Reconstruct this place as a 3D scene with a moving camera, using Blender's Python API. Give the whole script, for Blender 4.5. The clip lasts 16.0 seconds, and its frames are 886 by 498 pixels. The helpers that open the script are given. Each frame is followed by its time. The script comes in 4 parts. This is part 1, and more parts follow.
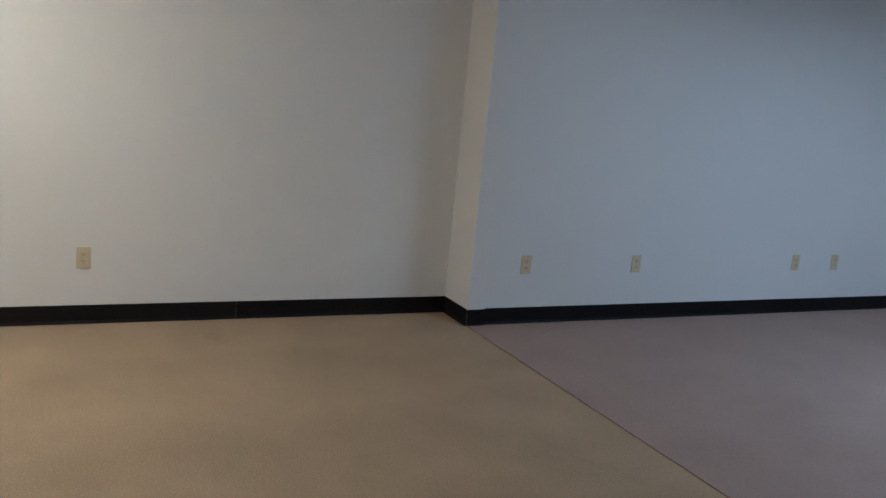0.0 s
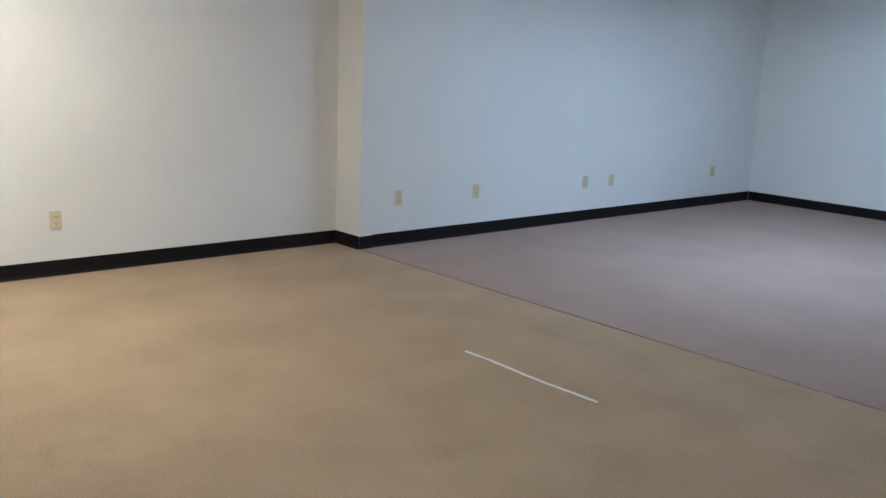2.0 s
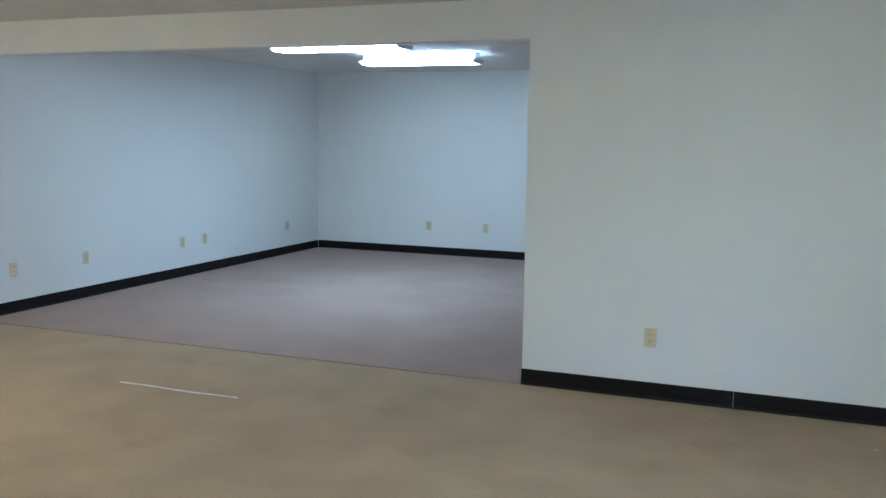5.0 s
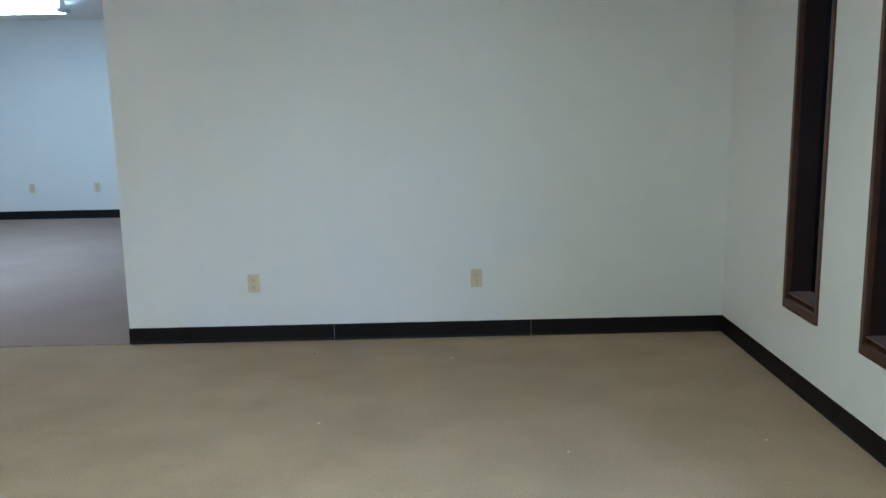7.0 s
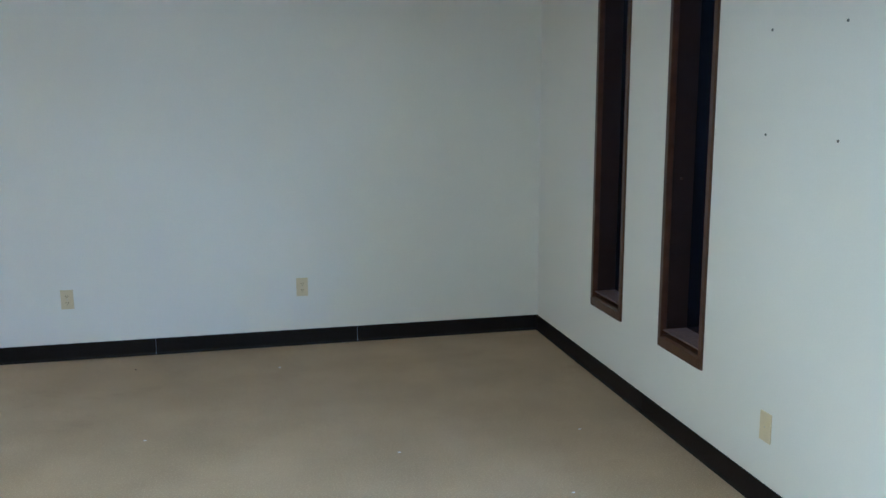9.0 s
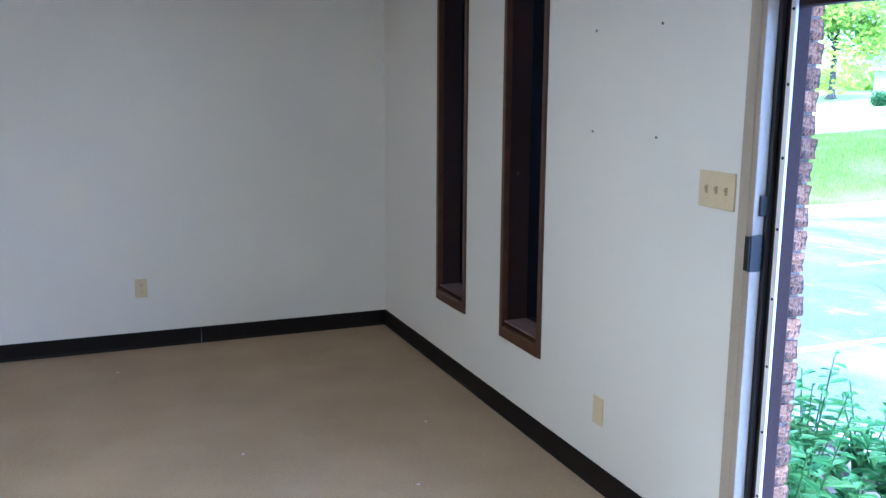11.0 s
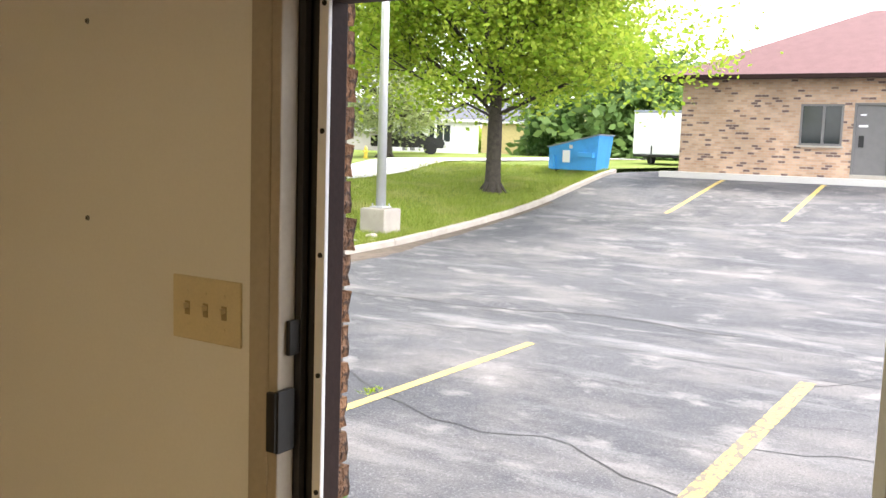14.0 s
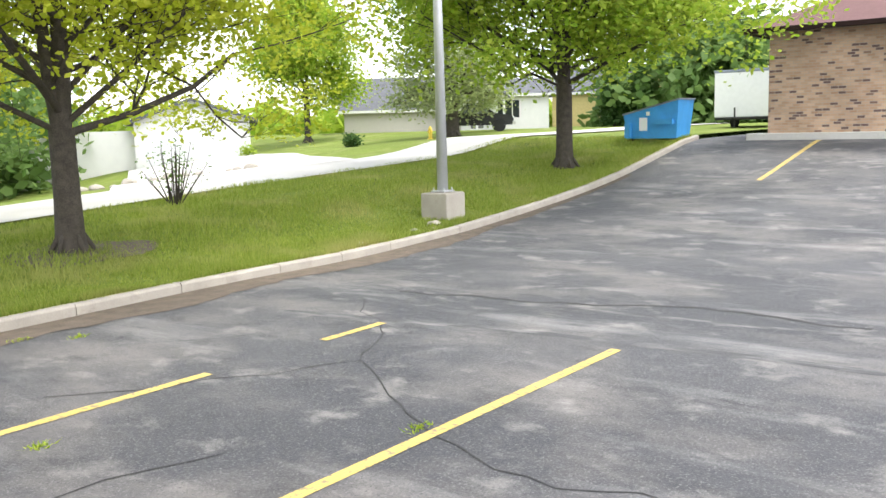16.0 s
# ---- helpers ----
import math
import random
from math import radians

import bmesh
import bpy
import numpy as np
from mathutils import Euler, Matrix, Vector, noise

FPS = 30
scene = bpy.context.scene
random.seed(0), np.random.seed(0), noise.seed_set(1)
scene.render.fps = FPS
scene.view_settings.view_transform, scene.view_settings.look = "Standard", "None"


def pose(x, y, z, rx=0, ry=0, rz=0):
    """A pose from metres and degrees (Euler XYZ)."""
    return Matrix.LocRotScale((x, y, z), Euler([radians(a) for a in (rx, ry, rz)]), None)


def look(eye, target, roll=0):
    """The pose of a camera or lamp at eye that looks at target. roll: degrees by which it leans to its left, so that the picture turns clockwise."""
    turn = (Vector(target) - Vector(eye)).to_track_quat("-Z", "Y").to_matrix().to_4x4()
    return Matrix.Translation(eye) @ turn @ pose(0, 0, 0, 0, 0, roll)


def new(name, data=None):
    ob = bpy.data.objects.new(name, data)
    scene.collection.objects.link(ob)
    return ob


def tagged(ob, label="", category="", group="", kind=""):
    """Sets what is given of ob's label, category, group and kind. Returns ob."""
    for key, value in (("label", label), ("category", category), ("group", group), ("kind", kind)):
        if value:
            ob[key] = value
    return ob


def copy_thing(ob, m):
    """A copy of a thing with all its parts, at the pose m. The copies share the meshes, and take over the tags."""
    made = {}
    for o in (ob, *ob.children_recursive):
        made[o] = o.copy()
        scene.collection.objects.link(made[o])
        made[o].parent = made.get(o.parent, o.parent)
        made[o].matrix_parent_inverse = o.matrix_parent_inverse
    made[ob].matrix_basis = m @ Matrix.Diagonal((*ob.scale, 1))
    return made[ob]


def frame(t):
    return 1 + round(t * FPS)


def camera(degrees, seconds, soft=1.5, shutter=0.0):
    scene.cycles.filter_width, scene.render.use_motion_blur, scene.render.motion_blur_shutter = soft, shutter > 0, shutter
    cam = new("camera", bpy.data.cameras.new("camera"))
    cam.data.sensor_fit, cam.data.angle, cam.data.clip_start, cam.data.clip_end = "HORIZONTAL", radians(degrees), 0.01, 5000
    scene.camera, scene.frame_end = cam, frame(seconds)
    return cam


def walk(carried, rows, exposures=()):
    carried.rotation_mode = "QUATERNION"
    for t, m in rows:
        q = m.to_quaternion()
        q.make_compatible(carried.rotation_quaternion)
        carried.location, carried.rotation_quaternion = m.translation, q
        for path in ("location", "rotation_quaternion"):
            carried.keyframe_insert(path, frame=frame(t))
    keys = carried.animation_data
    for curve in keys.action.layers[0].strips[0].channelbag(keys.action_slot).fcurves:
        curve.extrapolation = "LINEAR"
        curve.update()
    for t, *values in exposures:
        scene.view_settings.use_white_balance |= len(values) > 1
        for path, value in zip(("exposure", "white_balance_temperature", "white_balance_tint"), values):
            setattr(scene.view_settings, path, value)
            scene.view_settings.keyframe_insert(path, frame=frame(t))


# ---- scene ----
cam = camera(52.6, 16.0)
PATH = [
    (0, (-1.632, 2.924, 1.467), (-3.396, 3.784, 1.081), 5.4),
    (0.5, (-1.328, 2.546, 1.415), (-2.957, 3.658, 1.083), 2.2),
    (1, (-1.091, 2.186, 1.424), (-2.598, 3.453, 1.075), 1.2),
    (1.5, (-0.962, 1.748, 1.46), (-2.392, 3.089, 1.063), 2.1),
    (2, (-0.789, 1.419, 1.417), (-2.256, 2.716, 1.009), 2.4),
    (2.5, (-0.565, 1.047, 1.45), (-1.86, 2.536, 1.126), 1.0),
    (3, (-0.44, 0.801, 1.518), (-1.565, 2.428, 1.227), 1.9),
    (3.2, (-0.388, 0.646, 1.506), (-1.492, 2.294, 1.249), 1.5),
    (5.3, (-0.06, 0.113, 1.507), (-0.66, 2.003, 1.243), 0.2),
    (5.5, (0.016, 0.114, 1.525), (-0.488, 2.029, 1.241), -0.4),
    (6, (0.097, 0.054, 1.528), (-0.148, 2.013, 1.207), -1.2),
    (6.5, (0.123, 0.013, 1.545), (0.004, 1.978, 1.187), -1.5),
    (7, (0.158, -0.014, 1.549), (0.199, 1.952, 1.184), -1.0),
    (7.5, (0.178, -0.025, 1.545), (0.326, 1.933, 1.167), -1.1),
    (8, (0.209, 0.037, 1.516), (0.446, 1.99, 1.156), -1.2),
    (8.5, (0.221, -0.023, 1.526), (0.545, 1.921, 1.185), -0.9),
    (9, (0.109, -0.111, 1.582), (0.55, 1.807, 1.225), -0.2),
    (9.2, (0.129, -0.109, 1.587), (0.616, 1.797, 1.223), -0.1),
    (11.5, (0.197, -0.144, 1.587), (1.016, 1.642, 1.211), 0.5),
    (12, (0.269, -0.102, 1.572), (1.22, 1.616, 1.192), 0.7),
    (12.5, (0.331, 0.13, 1.576), (1.553, 1.677, 1.237), 0.7),
    (13, (0.414, 0.403, 1.583), (1.873, 1.73, 1.254), 0.7),
    (13.5, (0.634, 0.655, 1.584), (2.171, 1.91, 1.33), 1.2),
    (14, (0.876, 0.913, 1.566), (2.566, 1.958, 1.339), 1.9),
    (14.5, (1.148, 1.127, 1.569), (2.952, 1.94, 1.275), -0.5),
    (15, (1.505, 1.218, 1.559), (3.245, 2.159, 1.264), -1.8),
    (15.5, (1.951, 1.365, 1.546), (3.642, 2.38, 1.215), -2.0),
    (16, (2.298, 1.626, 1.529), (3.887, 2.81, 1.255), -1.6),
]
walk(cam, [(t, look(eye, target, roll)) for t, eye, target, roll in PATH],
     [(0, 2.7, 4000, 11), (1.0, 3.15, 4000, 11), (2.0, 3.45, 3980, 10), (3.2, 3.52, 3930, 9), (5.5, 3.45, 3800, 3), (7.0, 3.5, 3780, 3), (9.2, 3.35, 3700, 5), (11.5, 3.35, 3900, 18), (12.0, 3.25, 4000, 21), (12.5, 3.0, 4300, 25),
      (13.0, 2.65, 5200, 17), (13.5, 2.5, 6100, 16), (14.0, 2.05, 6500, 14), (14.5, 1.82, 6200, 12), (15.0, 1.63, 6500, 10), (16, 1.4, 6500, 10)])
SKY, SUN = 0.15, 1.5
BACK_GLOW, WARM_GLOW, FRONT_GLOW = 2.45, 5.6, 5.5

# ---- world, sun, exposure ----
world = bpy.data.worlds.new("world")
scene.world = world
world.use_nodes = True
wn = world.node_tree
sky = wn.nodes.new("ShaderNodeTexSky")
sky.sky_type = "NISHITA"
sky.sun_disc = False
sky.sun_elevation = radians(58)
sky.sun_rotation = radians(200)
sky.air_density, sky.dust_density, sky.ozone_density = 1.0, 1.5, 0.6
soft_sky = wn.nodes.new("ShaderNodeHueSaturation")
soft_sky.inputs["Saturation"].default_value = 0.3
soft_sky.inputs["Value"].default_value = 1.4
wn.links.new(sky.outputs[0], soft_sky.inputs["Color"])
wn.links.new(soft_sky.outputs[0], wn.nodes["Background"].inputs[0])
wn.nodes["Background"].inputs[1].default_value = SKY
sun = new("sun", bpy.data.lights.new("sun", "SUN"))
sun.data.energy, sun.data.angle, sun.data.color = SUN, radians(14), (1.0, 0.96, 0.9)
sun.matrix_world = look((0, 0, 30), (-17, 5.8, 0))

# ---- materials ----


def material(name, color, rough=0.6, metal=0.0, vary=0.12, scale=6.0, fine=80.0, bump=0.1, second=None, spec=0.5):
    """Principled surface with two scales of colour variation and a fine relief."""
    m = bpy.data.materials.new(name)
    m.use_nodes = True
    nt = m.node_tree
    p = nt.nodes["Principled BSDF"]
    p.inputs["Roughness"].default_value, p.inputs["Metallic"].default_value = rough, metal
    p.inputs["Specular IOR Level"].default_value = spec
    tc = nt.nodes.new("ShaderNodeTexCoord")
    big, small = nt.nodes.new("ShaderNodeTexNoise"), nt.nodes.new("ShaderNodeTexNoise")
    big.inputs["Scale"].default_value, small.inputs["Scale"].default_value = scale, fine
    big.inputs["Detail"].default_value, small.inputs["Detail"].default_value = 5, 3
    for n in (big, small):
        nt.links.new(tc.outputs["Object"], n.inputs["Vector"])
    add = nt.nodes.new("ShaderNodeMath")
    add.operation = "ADD"
    nt.links.new(big.outputs[0], add.inputs[0])
    nt.links.new(small.outputs[0], add.inputs[1])
    ramp = nt.nodes.new("ShaderNodeMapRange")
    ramp.inputs["From Min"].default_value, ramp.inputs["From Max"].default_value = 0.7, 1.3
    nt.links.new(add.outputs[0], ramp.inputs["Value"])
    mix = nt.nodes.new("ShaderNodeMix")
    mix.data_type = "RGBA"
    other = second or [c * (1 - 2 * vary) for c in color]
    mix.inputs["A"].default_value, mix.inputs["B"].default_value = (*other, 1), (*color, 1)
    nt.links.new(ramp.outputs[0], mix.inputs["Factor"])
    nt.links.new(mix.outputs["Result"], p.inputs["Base Color"])
    if bump:
        b = nt.nodes.new("ShaderNodeBump")
        b.inputs["Strength"].default_value, b.inputs["Distance"].default_value = bump, 0.01
        nt.links.new(small.outputs[0], b.inputs["Height"])
        nt.links.new(b.outputs[0], p.inputs["Normal"])
    return m


def node(nt, kind, **inputs):
    n = nt.nodes.new(kind)
    for k, v in inputs.items():
        n.inputs[k.replace("_", " ")].default_value = v
    return n


def layer(m, color, tex_scale, low, high, amount=1.0, stretch=(1, 1, 1), detail=6.0, turn=0.0):
    """Lays patches of another colour, cut from a noise of their own, over a material's base colour."""
    nt = m.node_tree
    p = nt.nodes["Principled BSDF"]
    was = p.inputs["Base Color"].links[0].from_socket
    tc = nt.nodes.new("ShaderNodeTexCoord")
    mp = nt.nodes.new("ShaderNodeMapping")
    mp.inputs["Scale"].default_value = stretch
    mp.inputs["Rotation"].default_value = (0, 0, turn)
    n = node(nt, "ShaderNodeTexNoise", Scale=tex_scale, Detail=detail, Roughness=0.62)
    r = node(nt, "ShaderNodeMapRange")
    r.inputs["From Min"].default_value, r.inputs["From Max"].default_value = low, high
    r.inputs["To Max"].default_value = amount
    mix = nt.nodes.new("ShaderNodeMix")
    mix.data_type = "RGBA"
    mix.inputs["B"].default_value = (*color, 1)
    nt.links.new(tc.outputs["Object"], mp.inputs[0])
    nt.links.new(mp.outputs[0], n.inputs["Vector"])
    nt.links.new(n.outputs[0], r.inputs["Value"])
    nt.links.new(r.outputs[0], mix.inputs["Factor"])
    nt.links.new(was, mix.inputs["A"])
    nt.links.new(mix.outputs["Result"], p.inputs["Base Color"])
    return m


def glowing(name, color, strength):
    m = bpy.data.materials.new(name)
    m.use_nodes = True
    p = m.node_tree.nodes["Principled BSDF"]
    p.inputs["Base Color"].default_value = (0.85, 0.85, 0.85, 1)
    p.inputs["Emission Color"].default_value = (*color, 1)
    p.inputs["Emission Strength"].default_value = strength
    return m


def glass(name, color, rough=0.0):
    m = bpy.data.materials.new(name)
    m.use_nodes = True
    p = m.node_tree.nodes["Principled BSDF"]
    p.inputs["Base Color"].default_value = (*color, 1)
    p.inputs["Roughness"].default_value = rough
    p.inputs["Transmission Weight"].default_value = 1.0
    p.inputs["IOR"].default_value = 1.45
    return m


def leafy(name, color, other):
    m = bpy.data.materials.new(name)
    m.use_nodes = True
    nt = m.node_tree
    p = nt.nodes["Principled BSDF"]
    p.inputs["Roughness"].default_value = 0.55
    p.inputs["Specular IOR Level"].default_value = 0.25
    geo = nt.nodes.new("ShaderNodeNewGeometry")
    mix = nt.nodes.new("ShaderNodeMix")
    mix.data_type = "RGBA"
    mix.inputs["A"].default_value, mix.inputs["B"].default_value = (*color, 1), (*other, 1)
    nt.links.new(geo.outputs["Random Per Island"], mix.inputs["Factor"])
    nt.links.new(mix.outputs["Result"], p.inputs["Base Color"])
    tr = nt.nodes.new("ShaderNodeBsdfTranslucent")
    nt.links.new(mix.outputs["Result"], tr.inputs["Color"])
    ms = nt.nodes.new("ShaderNodeMixShader")
    ms.inputs[0].default_value = 0.55
    nt.links.new(p.outputs[0], ms.inputs[1])
    nt.links.new(tr.outputs[0], ms.inputs[2])
    nt.links.new(ms.outputs[0], nt.nodes["Material Output"].inputs[0])
    return m


def random_tint(m, dark, light):
    """Gives each object of this material its own shade."""
    nt = m.node_tree
    p = nt.nodes["Principled BSDF"]
    was = p.inputs["Base Color"].links[0].from_socket
    info = nt.nodes.new("ShaderNodeObjectInfo")
    ramp = nt.nodes.new("ShaderNodeMix")
    ramp.data_type = "RGBA"
    ramp.inputs["A"].default_value, ramp.inputs["B"].default_value = (*dark, 1), (*light, 1)
    nt.links.new(info.outputs["Random"], ramp.inputs["Factor"])
    mul = nt.nodes.new("ShaderNodeMix")
    mul.data_type, mul.blend_type = "RGBA", "MULTIPLY"
    mul.inputs["Factor"].default_value = 1
    nt.links.new(was, mul.inputs["A"])
    nt.links.new(ramp.outputs["Result"], mul.inputs["B"])
    nt.links.new(mul.outputs["Result"], p.inputs["Base Color"])
    return m


def brick_pattern(name, c1, c2, mortar, dark):
    """Running-bond brick for walls that stay far off; the wall runs along y."""
    m = material(name, c1, 0.9, bump=0.0)
    nt = m.node_tree
    p = nt.nodes["Principled BSDF"]
    tc = nt.nodes.new("ShaderNodeTexCoord")
    sep, com = nt.nodes.new("ShaderNodeSeparateXYZ"), nt.nodes.new("ShaderNodeCombineXYZ")
    nt.links.new(tc.outputs["Object"], sep.inputs[0])
    nt.links.new(sep.outputs["Y"], com.inputs["X"])
    nt.links.new(sep.outputs["Z"], com.inputs["Y"])
    bt = node(nt, "ShaderNodeTexBrick", Scale=1.0, Mortar_Size=0.008, Brick_Width=0.205, Row_Height=0.076)
    bt.inputs["Color1"].default_value, bt.inputs["Color2"].default_value = (0, 0, 0, 1), (1, 1, 1, 1)
    bt.inputs["Mortar"].default_value = (0.5, 0.5, 0.5, 1)
    nt.links.new(com.outputs[0], bt.inputs["Vector"])
    ramp = nt.nodes.new("ShaderNodeValToRGB")
    ramp.color_ramp.interpolation = "LINEAR"
    e = ramp.color_ramp.elements
    e[0].position, e[0].color = 0.0, (*dark, 1)
    e[1].position, e[1].color = 1.0, (*c2, 1)
    k = e.new(0.10)
    k.color = (*dark, 1)
    k = e.new(0.16)
    k.color = (*c1, 1)
    nt.links.new(bt.outputs["Color"], ramp.inputs[0])
    mix = nt.nodes.new("ShaderNodeMix")
    mix.data_type = "RGBA"
    nt.links.new(bt.outputs["Fac"], mix.inputs["Factor"])
    nt.links.new(ramp.outputs[0], mix.inputs["A"])
    mix.inputs["B"].default_value = (*mortar, 1)
    blotch = node(nt, "ShaderNodeTexNoise", Scale=0.9, Detail=4.0)
    nt.links.new(tc.outputs["Object"], blotch.inputs["Vector"])
    gain = node(nt, "ShaderNodeMapRange")
    gain.inputs["From Min"].default_value, gain.inputs["From Max"].default_value = 0.3, 0.7
    gain.inputs["To Min"].default_value, gain.inputs["To Max"].default_value = 0.82, 1.15
    nt.links.new(blotch.outputs[0], gain.inputs["Value"])
    mul = nt.nodes.new("ShaderNodeMix")
    mul.data_type, mul.blend_type = "RGBA", "MULTIPLY"
    mul.inputs["Factor"].default_value = 1.0
    nt.links.new(mix.outputs["Result"], mul.inputs["A"])
    nt.links.new(gain.outputs[0], mul.inputs["B"])
    nt.links.new(mul.outputs["Result"], p.inputs["Base Color"])
    bump = node(nt, "ShaderNodeBump", Strength=0.6, Distance=0.01)
    bump.invert = True
    nt.links.new(bt.outputs["Fac"], bump.inputs["Height"])
    nt.links.new(bump.outputs[0], p.inputs["Normal"])
    return m


PAINT = material("wall_paint", (0.78, 0.77, 0.73), 0.55, vary=0.02, scale=1.2, fine=140, bump=0.06)
CEIL = material("ceiling_paint", (0.72, 0.7, 0.66), 0.9, vary=0.05, scale=3, fine=120, bump=0.4)
TAN = material("tan_carpet", (0.49, 0.38, 0.235), 0.95, vary=0.12, scale=2.2, fine=420, bump=0.7, spec=0.1)
layer(TAN, (0.36, 0.275, 0.175), 0.9, 0.54, 0.72, 0.5)
layer(TAN, (0.27, 0.205, 0.135), 1.7, 0.60, 0.76, 0.45, (1, 1.7, 1))
layer(TAN, (0.66, 0.52, 0.33), 130, 0.5, 0.7, 0.45, (1, 1, 1), 2)
MAUVE = material("mauve_carpet", (0.43, 0.33, 0.27), 0.95, vary=0.08, scale=2.0, fine=420, bump=0.7, spec=0.1)
layer(MAUVE, (0.33, 0.25, 0.21), 0.8, 0.55, 0.75, 0.35)
layer(MAUVE, (0.52, 0.41, 0.35), 130, 0.5, 0.7, 0.4, (1, 1, 1), 2)
BASE = material("cove_base_rubber", (0.009, 0.007, 0.0065), 0.6, vary=0.2, scale=5, fine=60, bump=0.05, spec=0.2)
IVORY = material("ivory_plastic", (0.66, 0.57, 0.36), 0.35, vary=0.05, scale=20, fine=200, bump=0.0)
TOGGLE_SLOT = material("shaded_ivory_plastic", (0.36, 0.29, 0.16), 0.5, vary=0.05, bump=0)
SLOT = material("dark_slot", (0.05, 0.04, 0.03), 0.6, bump=0)
WOOD = material("brown_stained_wood", (0.085, 0.038, 0.018), 0.42, vary=0.2, scale=5, fine=18, bump=0.1)
# the casing's brown again, darkened: the window recess's shade is in the colour
SHADED_WOOD = material("shaded_brown_wood", (0.024, 0.011, 0.006), 0.5, vary=0.2, scale=5, fine=18, bump=0.1)
DUSTY = material("dusty_wood", (0.2, 0.13, 0.1), 0.7, vary=0.2, scale=12, fine=90, bump=0.1)
TINT = glass("dark_tinted_glass", (0.012, 0.014, 0.02))
FRAME = material("beige_steel_paint", (0.42, 0.37, 0.29), 0.4, vary=0.06, scale=4, fine=90, bump=0.03)
GASKET = material("dark_gasket", (0.03, 0.028, 0.03), 0.6, bump=0.05)
STRIP = material("white_vinyl_strip", (0.8, 0.8, 0.8), 0.4, vary=0.03, bump=0.0)
BRONZE = material("brown_aluminium", (0.03, 0.017, 0.015), 0.6, vary=0.12, scale=5, fine=90, bump=0.05, spec=0.1)
STEEL = material("brushed_steel", (0.55, 0.53, 0.5), 0.32, 1.0, vary=0.08, scale=30, fine=200, bump=0.02)
BLACK = material("black_metal", (0.012, 0.012, 0.012), 0.6, 0.0, bump=0.05)
DOORPAINT = material("cream_door_paint", (0.6, 0.58, 0.5), 0.38, vary=0.05, scale=3, fine=90, bump=0.04)
PANE = glass("clear_glass", (0.55, 0.57, 0.58))
BRICK = material("tumbled_brick", (0.42, 0.235, 0.125), 0.92, vary=0.25, scale=14, fine=70, bump=1.0)
layer(BRICK, (0.04, 0.028, 0.024), 38, 0.50, 0.58, 0.85)
random_tint(BRICK, (0.4, 0.36, 0.34), (0.95, 0.86, 0.76))
MORTAR = material("mortar", (0.2, 0.165, 0.135), 0.95, vary=0.15, scale=20, fine=150, bump=0.6)
FARBRICK = brick_pattern("tan_brick", (0.40, 0.25, 0.16), (0.52, 0.36, 0.25), (0.40, 0.33, 0.27), (0.14, 0.09, 0.08))
SHINGLE = material("red_brown_shingle", (0.16, 0.08, 0.078), 0.9, vary=0.12, scale=3, fine=25, bump=0.3)
GREYROOF = material("grey_shingle", (0.13, 0.135, 0.145), 0.9, vary=0.15, scale=3, fine=25, bump=0.3)
SIDING = material("white_siding", (0.78, 0.77, 0.74), 0.6, vary=0.04, scale=2, fine=40, bump=0.05)
CREAM = material("cream_siding", (0.52, 0.49, 0.43), 0.7, vary=0.05, scale=2, fine=40, bump=0.05)
GREYDOOR = material("grey_door_paint", (0.16, 0.155, 0.15), 0.5, vary=0.08, bump=0.03)
DARKGLASS = material("dark_window_glass", (0.02, 0.028, 0.03), 0.08, bump=0.0)
SKYGLASS = material("mirroring_car_glass", (0.35, 0.38, 0.42), 0.12, 0.8, vary=0.05, bump=0.0)
ASPHALT = material("asphalt", (0.078, 0.079, 0.087), 0.72, vary=0.16, scale=0.35, fine=170, bump=0.7, spec=0.45)
layer(ASPHALT, (0.042, 0.044, 0.052), 0.3, 0.46, 0.60, 0.8)
layer(ASPHALT, (0.17, 0.158, 0.15), 0.7, 0.47, 0.68, 0.85, (1.2, 0.75, 1), 12)
layer(ASPHALT, (0.28, 0.275, 0.27), 0.7, 0.56, 0.72, 0.6, (2.0, 0.38, 1), 14, 0.06)
layer(ASPHALT, (0.29, 0.275, 0.26), 1.7, 0.56, 0.68, 0.6, (1.1, 0.8, 1), 15, -0.2)
layer(ASPHALT, (0.03, 0.031, 0.036), 2.2, 0.56, 0.68, 0.6, (1.3, 0.7, 1), 15, 0.3)
layer(ASPHALT, (0.27, 0.265, 0.26), 55, 0.54, 0.66, 0.5, (1, 1, 1), 5)
layer(ASPHALT, (0.025, 0.025, 0.03), 48, 0.54, 0.66, 0.6, (1, 1, 1), 5)
SCUFF = material("salt_worn_asphalt", (0.095, 0.095, 0.1), 0.85, vary=0.2, scale=0.5, fine=170, bump=0.8)
layer(SCUFF, (0.24, 0.235, 0.23), 3.0, 0.46, 0.66, 0.8, (2.0, 0.5, 1), 12)
layer(SCUFF, (0.06, 0.06, 0.066), 70, 0.52, 0.66, 0.5, (1, 1, 1), 4)
SEALED = material("tar_line", (0.03, 0.03, 0.032), 0.7, vary=0.2, bump=0.2)
YELLOW = material("yellow_line_paint", (0.6, 0.44, 0.12), 0.7, vary=0.12, scale=3, fine=60, bump=0.4)
layer(YELLOW, (0.14, 0.13, 0.12), 17, 0.54, 0.59, 0.75, (1, 1, 1), 10)
CHIPPED = material("chipped_yellow_paint", (0.6, 0.42, 0.1), 0.7, vary=0.12, scale=3, fine=60, bump=0.4)
